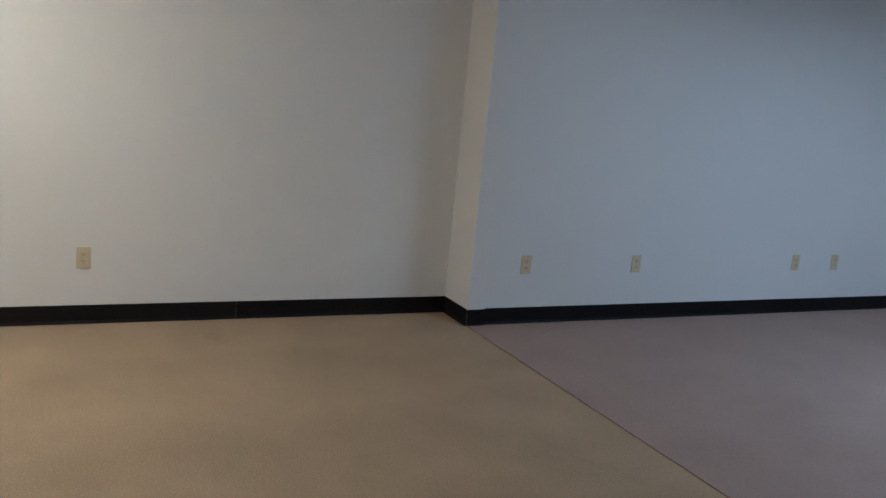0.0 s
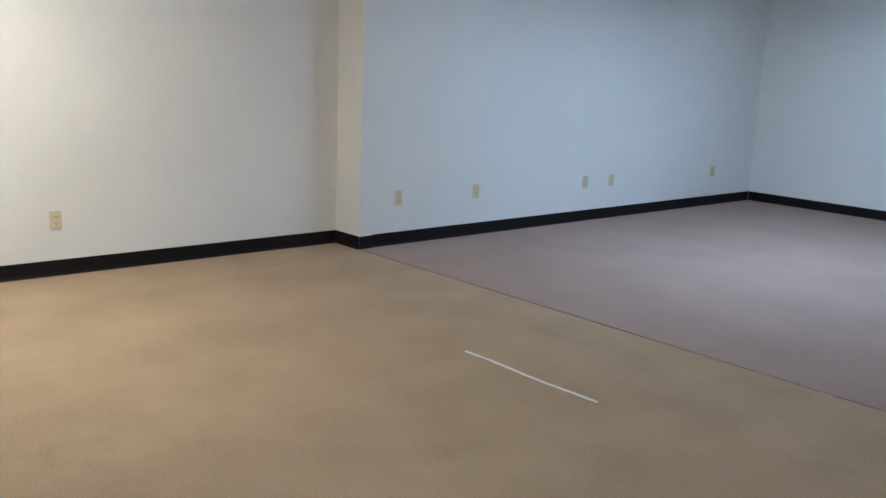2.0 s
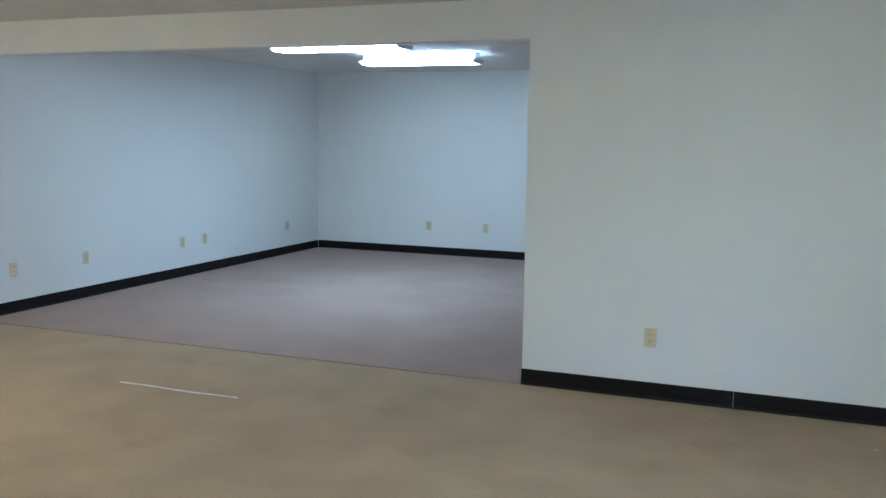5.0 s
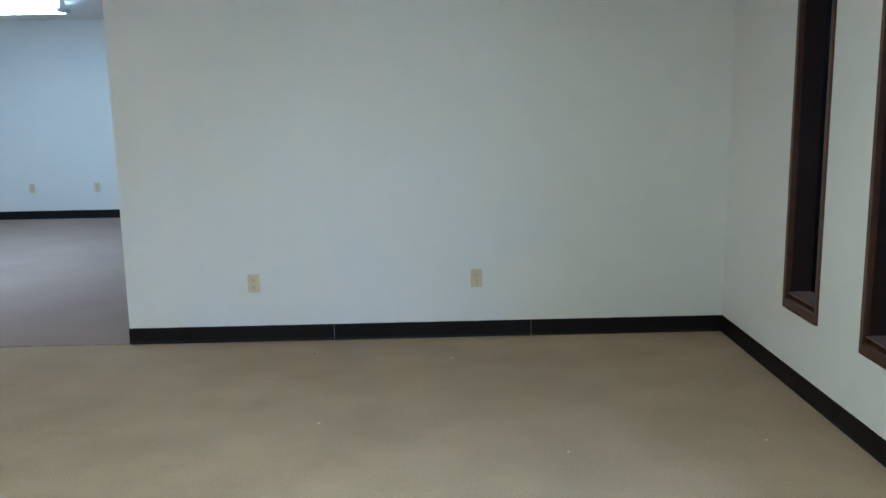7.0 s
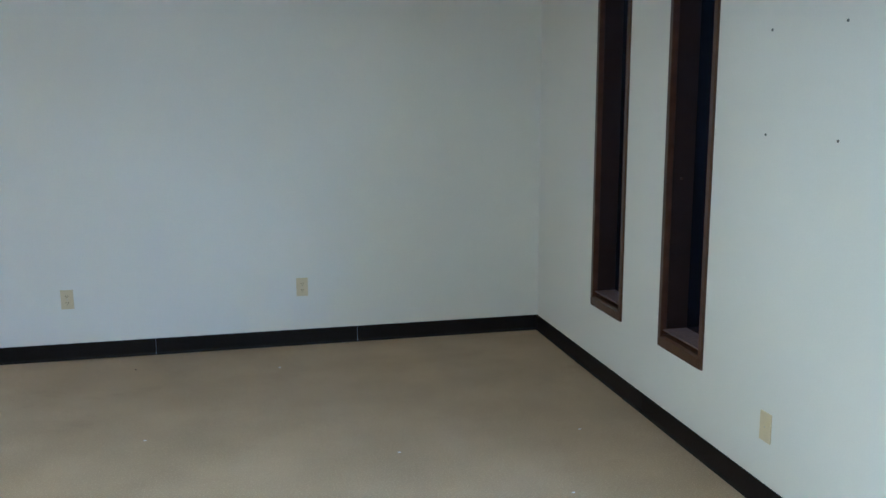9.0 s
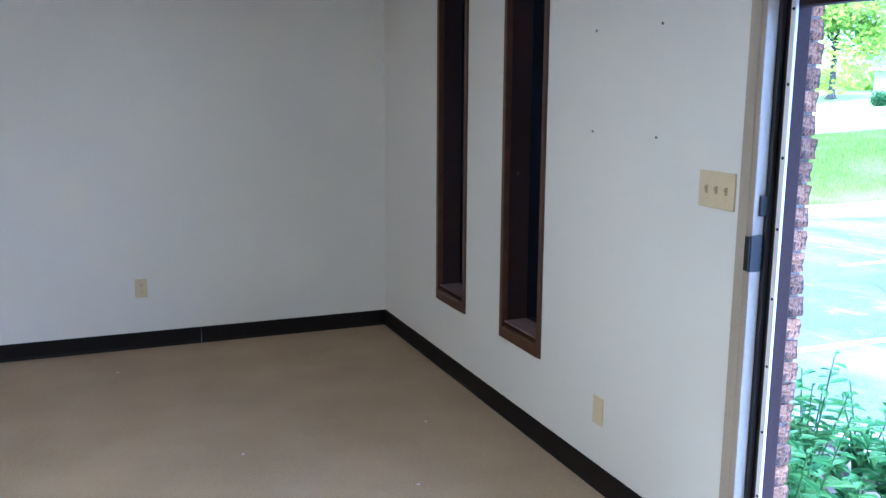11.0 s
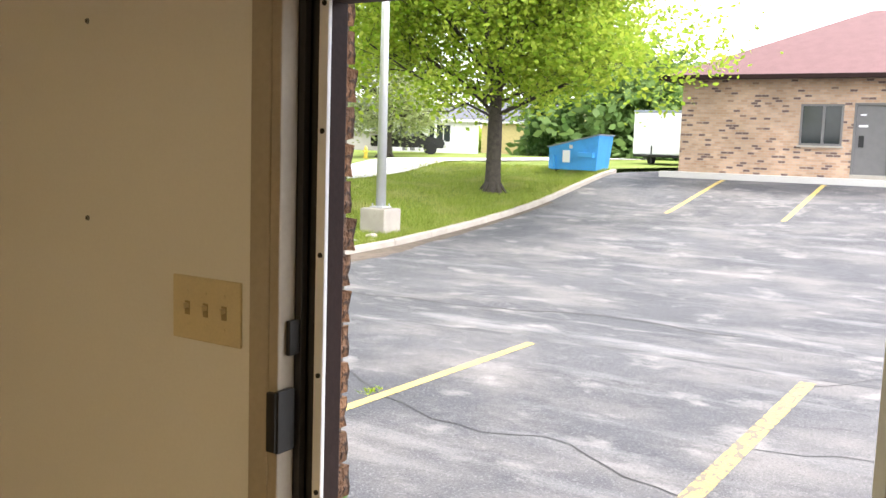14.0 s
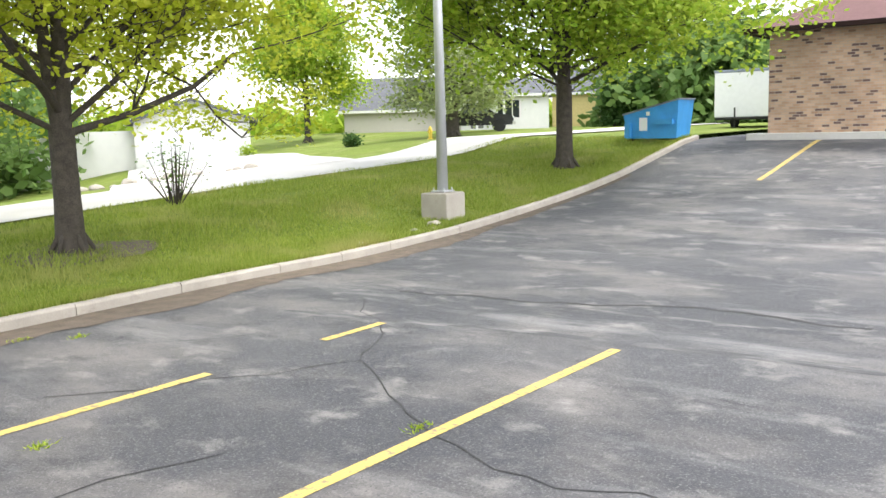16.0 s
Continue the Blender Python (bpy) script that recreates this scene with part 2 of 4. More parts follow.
layer(CHIPPED, (0.1, 0.09, 0.085), 11, 0.505, 0.54, 0.9, (0.7, 1.3, 1), 12)
CONCRETE = material("concrete", (0.44, 0.40, 0.34), 0.9, vary=0.14, scale=2.5, fine=90, bump=0.4)
layer(CONCRETE, (0.22, 0.19, 0.155), 3.0, 0.58, 0.75, 0.6)
PALE = material("pale_concrete", (0.55, 0.53, 0.50), 0.9, vary=0.08, scale=0.6, fine=30, bump=0.2)
DIRT = material("gutter_dirt", (0.16, 0.125, 0.095), 0.95, vary=0.25, scale=5, fine=60, bump=0.6)
LAWN = material("lawn", (0.19, 0.25, 0.05), 0.95, vary=0.2, scale=0.35, fine=14, bump=0.6, spec=0.1)
layer(LAWN, (0.29, 0.29, 0.11), 0.6, 0.5, 0.72, 0.6)
BLADE = leafy("grass_blade", (0.20, 0.29, 0.035), (0.40, 0.44, 0.1))
nt = BLADE.node_tree
mix = [n for n in nt.nodes if n.bl_idname == "ShaderNodeMix"][0]
spots = node(nt, "ShaderNodeTexNoise", Scale=0.75, Detail=5.0)
where = nt.nodes.new("ShaderNodeTexCoord")
cut = node(nt, "ShaderNodeMapRange")
cut.inputs["From Min"].default_value, cut.inputs["From Max"].default_value = 0.5, 0.8
straw = nt.nodes.new("ShaderNodeMix")
straw.data_type = "RGBA"
straw.inputs["B"].default_value = (0.47, 0.43, 0.17, 1)
users = [k.to_socket for k in mix.outputs["Result"].links]
nt.links.new(where.outputs["Object"], spots.inputs["Vector"])
nt.links.new(spots.outputs[0], cut.inputs["Value"])
nt.links.new(cut.outputs[0], straw.inputs["Factor"])
nt.links.new(mix.outputs["Result"], straw.inputs["A"])
for socket in users:
    nt.links.new(straw.outputs["Result"], socket)
BARK = material("bark", (0.085, 0.07, 0.055), 0.95, vary=0.3, scale=9, fine=50, bump=1.0)
LEAF_A = leafy("bright_maple_leaf", (0.36, 0.44, 0.025), (0.58, 0.60, 0.07))
LEAF_B = leafy("maple_leaf", (0.22, 0.36, 0.025), (0.44, 0.52, 0.07))
LEAF_C = leafy("deep_green_leaf", (0.09, 0.17, 0.04), (0.2, 0.3, 0.09))
LEAF_D = leafy("conifer_leaf", (0.05, 0.11, 0.03), (0.10, 0.18, 0.05))
LEAF_E = leafy("grey_green_leaf", (0.26, 0.32, 0.13), (0.42, 0.46, 0.2))
LEAF_W = leafy("weed_leaf", (0.06, 0.15, 0.035), (0.15, 0.26, 0.07))
BLUE = material("blue_painted_steel", (0.06, 0.36, 0.78), 0.45, vary=0.1, scale=3, fine=40, bump=0.05)
LID = material("grey_plastic_lid", (0.24, 0.27, 0.32), 0.5, vary=0.1, bump=0.05)
WHITE = material("white_sheet_metal", (0.8, 0.8, 0.8), 0.4, vary=0.04, bump=0.02)
GALV = material("galvanised_steel", (0.56, 0.57, 0.58), 0.5, 0.3, vary=0.08, scale=4, fine=60, bump=0.03)
RUBBER = material("tyre_rubber", (0.015, 0.015, 0.015), 0.8, bump=0.1)
CARPAINT = material("black_car_paint", (0.012, 0.013, 0.016), 0.2, bump=0.0)
HYDRANT = material("yellow_enamel", (0.7, 0.5, 0.06), 0.5, bump=0.0)
TUBE = glowing("lit_fluorescent_lens", (0.98, 0.90, 0.70), BACK_GLOW)
WARMTUBE = glowing("warm_lit_lens", (1.0, 0.66, 0.31), WARM_GLOW)
FRONTTUBE = glowing("front_lit_lens", (1.0, 0.77, 0.42), FRONT_GLOW)

# ---- mesh helpers ----


def box(bm, x0, x1, y0, y1, z0, z1):
    vs = [bm.verts.new((x, y, z)) for x in (x0, x1) for y in (y0, y1) for z in (z0, z1)]
    for f in ((0, 1, 3, 2), (4, 6, 7, 5), (0, 4, 5, 1), (2, 3, 7, 6), (0, 2, 6, 4), (1, 5, 7, 3)):
        bm.faces.new([vs[i] for i in f])
    return bm


def bm_box(*a, bevel=0.0):
    bm = box(bmesh.new(), *a)
    if bevel:
        bmesh.ops.bevel(bm, geom=bm.edges[:], offset=bevel, segments=2, affect="EDGES", profile=0.6)
    return bm


def cyl(bm, a, b, r0, r1=None, n=16):
    """A tapered round bar from a to b."""
    a, b = Vector(a), Vector(b)
    q = (b - a).to_track_quat("Z", "Y").to_matrix().to_4x4()
    bmesh.ops.create_cone(bm, cap_ends=True, segments=n, radius1=r0, radius2=r0 if r1 is None else r1,
                          depth=(b - a).length, matrix=Matrix.Translation((a + b) / 2) @ q)
    return bm


def prism(bm, outline, y0, y1):
    """An outline in x, z pushed along y."""
    a = [bm.verts.new((x, y0, z)) for x, z in outline]
    b = [bm.verts.new((x, y1, z)) for x, z in outline]
    n = len(outline)
    bm.faces.new(a)
    bm.faces.new(b[::-1])
    for i in range(n):
        bm.faces.new((a[i], b[i], b[(i + 1) % n], a[(i + 1) % n]))
    return bm


def done(bm, name, mat, smooth=False):
    bmesh.ops.recalc_face_normals(bm, faces=bm.faces[:])
    me = bpy.data.meshes.new(name)
    bm.to_mesh(me)
    bm.free()
    me.materials.append(mat)
    if smooth:
        me.shade_smooth()
    return me


def solid(name, bm, mat, label="", category="", group="", kind="", smooth=False):
    return tagged(new(name, done(bm, name, mat, smooth)), label, category, group, kind)


def part(name, bm, mat, parent, label="", smooth=False):
    ob = new(name, done(bm, name, mat, smooth))
    ob.parent = parent
    return tagged(ob, label)


def empty(name, m, label, category, group="", kind=""):
    ob = new(name)
    ob.empty_display_size = 0.1
    ob.matrix_basis = m
    return tagged(ob, label, category, group, kind)


def sheet(name, verts, faces, mat):
    me = bpy.data.meshes.new(name)
    me.from_pydata(verts, [], faces)
    me.materials.append(mat)
    return me


# ---- the two rooms ----
XL, XO, XJ, XW = -6.504, -6.188, -1.66, 2.0      # left wall, opening's left, opening's right, window wall
YS, YW, YB = -4.2, 5.345, 10.875                  # south wall, dividing wall, back wall
HC, HB, HO = 2.335, 2.35, 2.098                   # ceilings and opening height
TH = 0.115                                       # dividing wall's thickness

solid("floor_main_room", bm_box(XL - 0.2, XW + 0.02, YS - 0.2, YW, -0.3, 0), TAN,
      "worn tan cut-pile carpet with faint stains", "floor", kind="structure")
solid("floor_back_room", bm_box(XL - 0.2, XW + 0.02, YW, YB + 0.2, -0.3, 0.003), MAUVE,
      "mauve-brown carpet of the back room", "floor", kind="structure")
solid("ceiling_main_room", bm_box(XL - 0.2, XW + 0.16, YS - 0.2, YW + TH, HC, HC + 0.15), CEIL, "off-white painted ceiling", "ceiling", kind="structure")
solid("ceiling_back_room", bm_box(XL - 0.2, XW + 0.16, YW + TH, YB + 0.2, HB, HB + 0.135), CEIL, "off-white painted ceiling of back room", "ceiling", kind="structure")
solid("wall_west", bm_box(XL - 0.2, XL, YS - 0.2, YB + 0.2, 0, HC), PAINT, "plain off-white painted wall", "wall", kind="structure")
solid("wall_back_room_west", bm_box(XL, XO - 0.012, YW + TH, YB, 0.003, HB), PAINT, "off-white painted wall of back room", "wall", kind="structure")
solid("wall_back", bm_box(XL, XW, YB, YB + 0.2, 0.003, HB), PAINT, "off-white painted back wall", "wall", kind="structure")
solid("wall_south", bm_box(XL, XW, YS - 0.2, YS, 0, HC), PAINT, "off-white painted wall", "wall", kind="structure")
bm = box(bmesh.new(), XL, XO, YW, YW + TH, 0, HC)
box(bm, XO, XJ, YW, YW + TH, HO, HC)
box(bm, XJ, XW, YW, YW + TH, 0, HC)
solid("wall_divider", bm, PAINT, "off-white painted wall with a wide cased-free opening", "wall", kind="structure")

# window wall: openings for two slit windows and the door
W1, W2, WZ0, WZ1 = (4.027, 4.428), (3.203, 3.61), 0.389, 2.2
DY0, DY1, DZ = 0.963, 1.977, 2.05
bm = bmesh.new()
for y0, y1 in ((YS - 0.2, DY0), (DY1, W2[0]), (W2[1], W1[0]), (W1[1], YB + 0.2)):
    box(bm, XW, XW + 0.15, y0, y1, -0.3, HC)
for (y0, y1) in (W1, W2):
    box(bm, XW, XW + 0.15, y0, y1, -0.3, WZ0)
    box(bm, XW, XW + 0.15, y0, y1, WZ1, HC)
box(bm, XW, XW + 0.15, DY0, DY1, DZ, HC)
box(bm, XW, XW + 0.15, DY0, DY1, -0.3, 0.0)
solid("wall_east", bm, PAINT, "off-white painted wall with two slit windows", "wall", kind="structure")

# rubber cove base, in 1.22 m lengths
def cove(name, p0, p1, out, seams, z=0.0):
    """A run of base from p0 to p1 (x, y), standing out towards the given side, cut at the seams (metres along the run)."""
    a, b = Vector((*p0, 0)), Vector((*p1, 0))
    along, o = (b - a).normalized(), Vector((*out, 0))
    run = empty(name, pose(0, 0, 0), "black-brown rubber cove base along the wall", "baseboard", kind="structure")
    cuts = [0.0, *seams, (b - a).length]
    for s, e in zip(cuts, cuts[1:]):
        bm = bmesh.new()
        profile = ((0.0, 0.0), (0.012, 0.0), (0.009, 0.006), (0.0045, 0.016), (0.004, 0.094), (0.0025, 0.1), (0.0, 0.1))
        ends = []
        for d in (s + (0.0008 if s else 0), e - (0.0008 if e < cuts[-1] else 0)):
            ends.append([bm.verts.new(a + along * d + o * (u + 0.0005) + Vector((0, 0, v + z))) for u, v in profile])
        n = len(profile)
        for i in range(n):
            bm.faces.new((ends[0][i], ends[1][i], ends[1][(i + 1) % n], ends[0][(i + 1) % n]))
        bm.faces.new(ends[0])
        bm.faces.new(ends[1][::-1])
        part("base_length", bm, BASE, run)
    return run


def seam_steps(total, first):
    out, d = [], first
    while d < total - 0.05:
        out.append(d)
        d += 1.2155
    return out


cove("baseboard_divider", (XJ, YW), (XW, YW), (0, -1), seam_steps(XW - XJ, 1.251))
cove("baseboard_opening_jamb", (XJ, YW + TH), (XJ, YW), (-1, 0), [])
cove("baseboard_east", (XW, YW), (XW, DY1 + 0.01), (-1, 0), [1.6, 2.82])
cove("baseboard_west", (XL, YS), (XL, YW), (1, 0), seam_steps(YW - YS, 0.95))
cove("baseboard_stub", (XL, YW), (XO, YW), (0, -1), [])
cove("baseboard_stub_jamb", (XO, YW), (XO, YW + TH), (1, 0), [])
cove("baseboard_back_west", (XO - 0.012, YW + TH), (XO - 0.012, YB), (1, 0), seam_steps(5.4, 1.22), 0.003)
cove("baseboard_back", (XO, YB), (XW, YB), (0, -1), seam_steps(8.3, 1.22), 0.003)
cove("baseboard_south", (XL, YS), (XW, YS), (0, 1), seam_steps(8.6, 1.22))

# carpet seam with a frayed lip, and a strip of tape left on the carpet
bm = bmesh.new()
n = 60
for i in range(n):
    x0, x1 = XO + (XJ - XO) * i / n, XO + (XJ - XO) * (i + 1) / n
    w = 0.002 + 0.007 * noise.noise(Vector((i * 0.7, 0, 0)))
    box(bm, x0, x1, YW - w, YW + 0.002, 0.001, 0.0045)
solid("carpet_seam", bm, material("seam_shadowed_edge", (0.3, 0.2, 0.15), 0.9, bump=0.4), "frayed brown seam between two carpets", "trim", kind="structure")
bm = bmesh.new()
n = 26
for i in range(n):
    x0, x1 = -3.92 + 0.84 * i / n, -3.92 + 0.84 * (i + 1) / n
    y = 4.368 + 0.005 * math.sin(i * 0.32) + 0.004 * noise.noise(Vector((i * 0.9, 3, 0)))
    w = (0.0045 if i not in (3, 4) else 0.002) + 0.0025 * noise.noise(Vector((i, 9, 0)))
    box(bm, x0, x1, y - w, y + w, 0.0, 0.006)
solid("cord", bm, STRIP, "thin white cord lying on the tan carpet", "cord")
rng = random.Random(4)
for x, y in ((-0.9, 2.9), (0.75, 3.55), (1.35, 3.0), (-0.35, 3.95), (1.62, 3.62), (0.3, 4.9), (-0.5, 5.05)):
    bm = bmesh.new()
    bmesh.ops.create_icosphere(bm, subdivisions=1, radius=0.005, matrix=Matrix.Translation((x, y, 0.003)) @ Matrix.Diagonal((1.6, 0.8, 0.5, 1)))
    solid("lint", bm, STRIP if rng.random() < 0.6 else SLOT, "small scrap of lint lying on the carpet", "litter", "lint on the carpet")


# ---- plates on the walls ----
def outlet(m, blank=False):
    """A duplex outlet plate; it faces -y of its own axes."""
    t = empty("wall_outlet", m, "ivory duplex outlet plate on the wall" if not blank else "ivory blank cover plate low on the wall", "outlet", "wall outlets")
    part("cover_plate", bm_box(-0.035, 0.035, -0.006, 0.0, -0.057, 0.057, bevel=0.0025), IVORY, t)
    if not blank:
        for z in (-0.02, 0.02):
            r = part("receptacle", bm_box(-0.016, 0.016, -0.0085, -0.006, z - 0.014, z + 0.014, bevel=0.001), IVORY, t)
            for x in (-0.006, 0.006):
                part("slot", bm_box(x - 0.0013, x + 0.0013, -0.0092, -0.0085, z - 0.002, z + 0.007), SLOT, r, "dark slot")
            part("ground_hole", bm_box(-0.002, 0.002, -0.0092, -0.0085, z - 0.010, z - 0.006), SLOT, r, "dark hole")
    bm = bmesh.new()
    cyl(bm, (0, -0.006, 0), (0, -0.0078, 0), 0.003, n=10)
    part("screw", bm, STEEL, t)
    return t


OA = outlet(pose(-0.887, YW, 0.366))
copy_thing(OA, pose(0.471, YW, 0.369))
copy_thing(OA, pose(-4.558, YB, 0.376))
copy_thing(OA, pose(-3.78, YB, 0.377))
for y in (5.718, 6.541, 7.946, 8.334, 10.08):
    copy_thing(OA, pose(XO - 0.012, y, 0.371, 0, 0, 90))
copy_thing(OA, pose(XL, 3.24, 0.355, 0, 0, 90))
outlet(pose(XW, 2.721, 0.323, 0, 0, -90), True)

sw = empty("light_switch", pose(XW, 2.097, 1.262, 0, 0, -90), "ivory triple toggle switch plate beside the door", "switch")
part("cover_plate", bm_box(-0.084, 0.084, -0.0065, 0.0, -0.058, 0.058, bevel=0.0025), IVORY, sw)
for x in (-0.046, 0.0, 0.046):
    part("toggle_slot", bm_box(x - 0.006, x + 0.006, -0.0075, -0.0065, -0.0125, 0.0125), TOGGLE_SLOT, sw, "darker ivory slot")
    bm = bm_box(x - 0.0045, x + 0.0045, -0.019, -0.0075, 0.0, 0.009, bevel=0.001)
    part("toggle", bm, IVORY, sw)
    for z in (-0.03, 0.03):
        bm = bmesh.new()
        cyl(bm, (x, -0.0065, z), (x, -0.0082, z), 0.003, n=10)
        part("screw", bm, IVORY, sw)

for y, z in ((2.839, 1.404), (2.835, 1.777), (2.43, 1.404), (2.424, 1.782)):
    t = empty("wall_anchor", pose(XW, y, z, 0, 0, -90), "small grey plastic anchor set in painted wall", "wall anchor", "wall anchors")
    bm = bmesh.new()
    cyl(bm, (0, 0, 0), (0, -0.003, 0), 0.0055, 0.0045, n=12)
    part("plug", bm, material("grey_plug", (0.2, 0.21, 0.2), 0.6, bump=0), t)
    bm = bmesh.new()
    cyl(bm, (0, -0.003, 0), (0, -0.0038, 0), 0.0025, n=8)
    part("hole", bm, SLOT, t)


# ---- slit windows ----
def slit_window(name, y0, y1):
    t = empty(name, pose(XW, 0, 0), "tall slit window with brown stained wood casing and dark glass", "window", "slit windows", "structure")
    c, d = 0.03, 0.25
    part("window_frame", bm_box(-0.010, 0.02, y1 - c, y1 - 0.001, WZ0 + 0.001, WZ1, bevel=0.003), WOOD, t)
    # both liners are inner jamb faces, coloured dark for the shade in the recess
    part("liner", bm_box(0.0205, d, y1 - c, y1 - 0.001, WZ0 + 0.001, WZ1), SHADED_WOOD, t, "brown jamb liner, recess shade in its colour")
    part("window_frame", bm_box(-0.010, 0.02, y0 + 0.001, y0 + c, WZ0 + 0.001, WZ1, bevel=0.003), WOOD, t)
    part("liner", bm_box(0.0205, d, y0 + 0.001, y0 + c, WZ0 + 0.001, WZ1), SHADED_WOOD, t, "brown jamb liner, recess shade in its colour")
    bm = bmesh.new()
    prism(bm, ((-0.010, WZ0 + 0.001), (d, WZ0 + 0.001), (d, WZ0 + 0.075), (0.0, WZ0 + 0.055), (-0.010, WZ0 + 0.045)), y0 + c, y1 - c)
    sill = part("window_sill", bm, WOOD, t)
    part("sill_board", bm_box(0.004, 0.122, y0 + c, y1 - c, WZ0 + 0.0755, WZ0 + 0.082), DUSTY, sill, "dusty paler sill board")
    part("window_head", bm_box(-0.010, d, y0 + c, y1 - c, WZ1 - 0.05, WZ1, bevel=0.003), WOOD, t)
    part("pane", bm_box(0.123, 0.129, y0 + c, y1 - c, WZ0 + 0.06, WZ1 - 0.05), TINT, t, "dark tinted glass")
    if name == "window_1":
        return t
    bm = bmesh.new()
    cyl(bm, (0.06, y1 - c, 1.17), (0.06, y1 - c - 0.012, 1.17), 0.006, n=12)
    part("button", bm, WOOD, t)
    return t


slit_window("window_1", *W1)
slit_window("window_2", *W2)

# ---- door frame and open door ----
dj = empty("door_frame", pose(XW, 0.047, 0), "beige steel door frame with brown outer trim and white screw strip", "door frame", kind="structure")
FY = 1.872
part("jamb", bm_box(-0.012, 0.03, FY, 1.93 + 0.002, 0.0, DZ, bevel=0.004), FRAME, dj)
part("jamb_lip", bm_box(-0.016, 0.004, FY + 0.02, 1.93 + 0.006, 0.0, DZ, bevel=0.004), FRAME, dj)
part("gasket", bm_box(0.031, 0.045, FY - 0.012, 1.93 - 0.001, 0.0, DZ), GASKET, dj, "dark weatherstrip")
part("screw_strip", bm_box(0.043, 0.053, 1.822, 1.841, 0.0, 1.9, bevel=0.002), STRIP, dj, "white vinyl screw strip")
part("strip_backing", bm_box(0.0535, 0.06, 1.837, 1.93 - 0.001, 0.0, DZ), GASKET, dj)
part("outer_trim", bm_box(0.0605, 0.122, 1.846, 1.93 + 0.01, -0.05, 2.1, bevel=0.006), BRONZE, dj, "brown aluminium trim")
part("outer_trim", bm_box(0.0625, 0.116, 1.838, 1.8455, -0.05, 2.1, bevel=0.003), BRONZE, dj, "brown aluminium trim")
part("outer_head", bm_box(0.0605, 0.11, 0.923, 1.837, 1.80, 2.1, bevel=0.006), BRONZE, dj, "brown aluminium head trim")
part("jamb_south", bm_box(-0.012, 0.16, 0.917, 0.949, 0.0, DZ, bevel=0.004), FRAME, dj)
part("threshold", bm_box(-0.02, 0.25, 0.95, 1.823, -0.02, 0.012, bevel=0.004), STEEL, dj)
for i in range(10):
    z = 1.585 - 0.2078 * i + 0.2078
    if z > 0.02:
        bm = bmesh.new()
        cyl(bm, (0.043, 1.830, z), (0.0405, 1.830, z), 0.0045, n=10)
        part("screw", bm, BLACK, dj)
part("strike_plate", bm_box(-0.021, 0.02, 1.862, 1.8715, 1.04, 1.148, bevel=0.002), BLACK, dj, "black latch strike")
part("strike_lip", bm_box(-0.026, -0.016, 1.866, 1.886, 1.042, 1.146, bevel=0.003), BLACK, dj, "black strike lip")
part("deadbolt_strike", bm_box(0.006, 0.03, 1.862, 1.8715, 1.205, 1.265, bevel=0.002), BLACK, dj, "black deadbolt strike")

# the leaf: hinge edge at its own origin, running along +x, outer face towards -y
door = empty("door_1", pose(2.05, 0.973, 0.0, 0, 0, 207.4), "open cream steel door with brown-framed upper glass", "door", kind="structure")
LW, LT = 0.904, 0.045
GZ0, GX0, GX1 = 1.04, 0.10, 0.80
part("lower_panel", bm_box(0, LW, -LT, 0, 0.012, GZ0 - 0.03, bevel=0.003), DOORPAINT, door)
part("stile", bm_box(0, GX0, -LT, 0, GZ0 - 0.03, 2.03, bevel=0.002), DOORPAINT, door)
part("stile", bm_box(GX1, LW, -LT, 0, GZ0 - 0.03, 2.03, bevel=0.002), DOORPAINT, door)
part("top_rail", bm_box(GX0, GX1, -LT, 0, 1.93, 2.03, bevel=0.002), DOORPAINT, door)
for a in ((GX0, GX0 + 0.055, GZ0 - 0.03, 1.93), (GX1 - 0.055, GX1, GZ0 - 0.03, 1.93)):
    part("glazing_bar", bm_box(a[0], a[1], -LT - 0.006, 0.006, a[2], a[3], bevel=0.004), BRONZE, door, "brown glazing frame")
for z in (GZ0 - 0.03, 1.875):
    part("glazing_bar", bm_box(GX0 + 0.055, GX1 - 0.055, -LT - 0.006, 0.006, z, z + 0.055, bevel=0.004), BRONZE, door, "brown glazing frame")
part("pane", bm_box(GX0 + 0.05, GX1 - 0.05, -0.027, -0.021, GZ0 + 0.02, 1.88), PANE, door, "clear reflecting glass")
part("sticker", bm_box(0.03, 0.075, -LT - 0.001, -LT, 0.83, 0.99), STRIP, door, "white paper sticker")
part("latch_plate", bm_box(LW, LW + 0.0015, -0.040, -0.006, 1.04, 1.114), BRONZE, door)
part("deadbolt_plate", bm_box(LW, LW + 0.0015, -0.040, -0.006, 1.185, 1.259), BRONZE, door)
for z in (1.077, 1.222):
    bm = bmesh.new()
    cyl(bm, (LW, -0.0225, z), (LW + (0.012 if z < 1.15 else 0.004), -0.0225, z), 0.009, n=14)
    part("bolt", bm, STEEL, door)
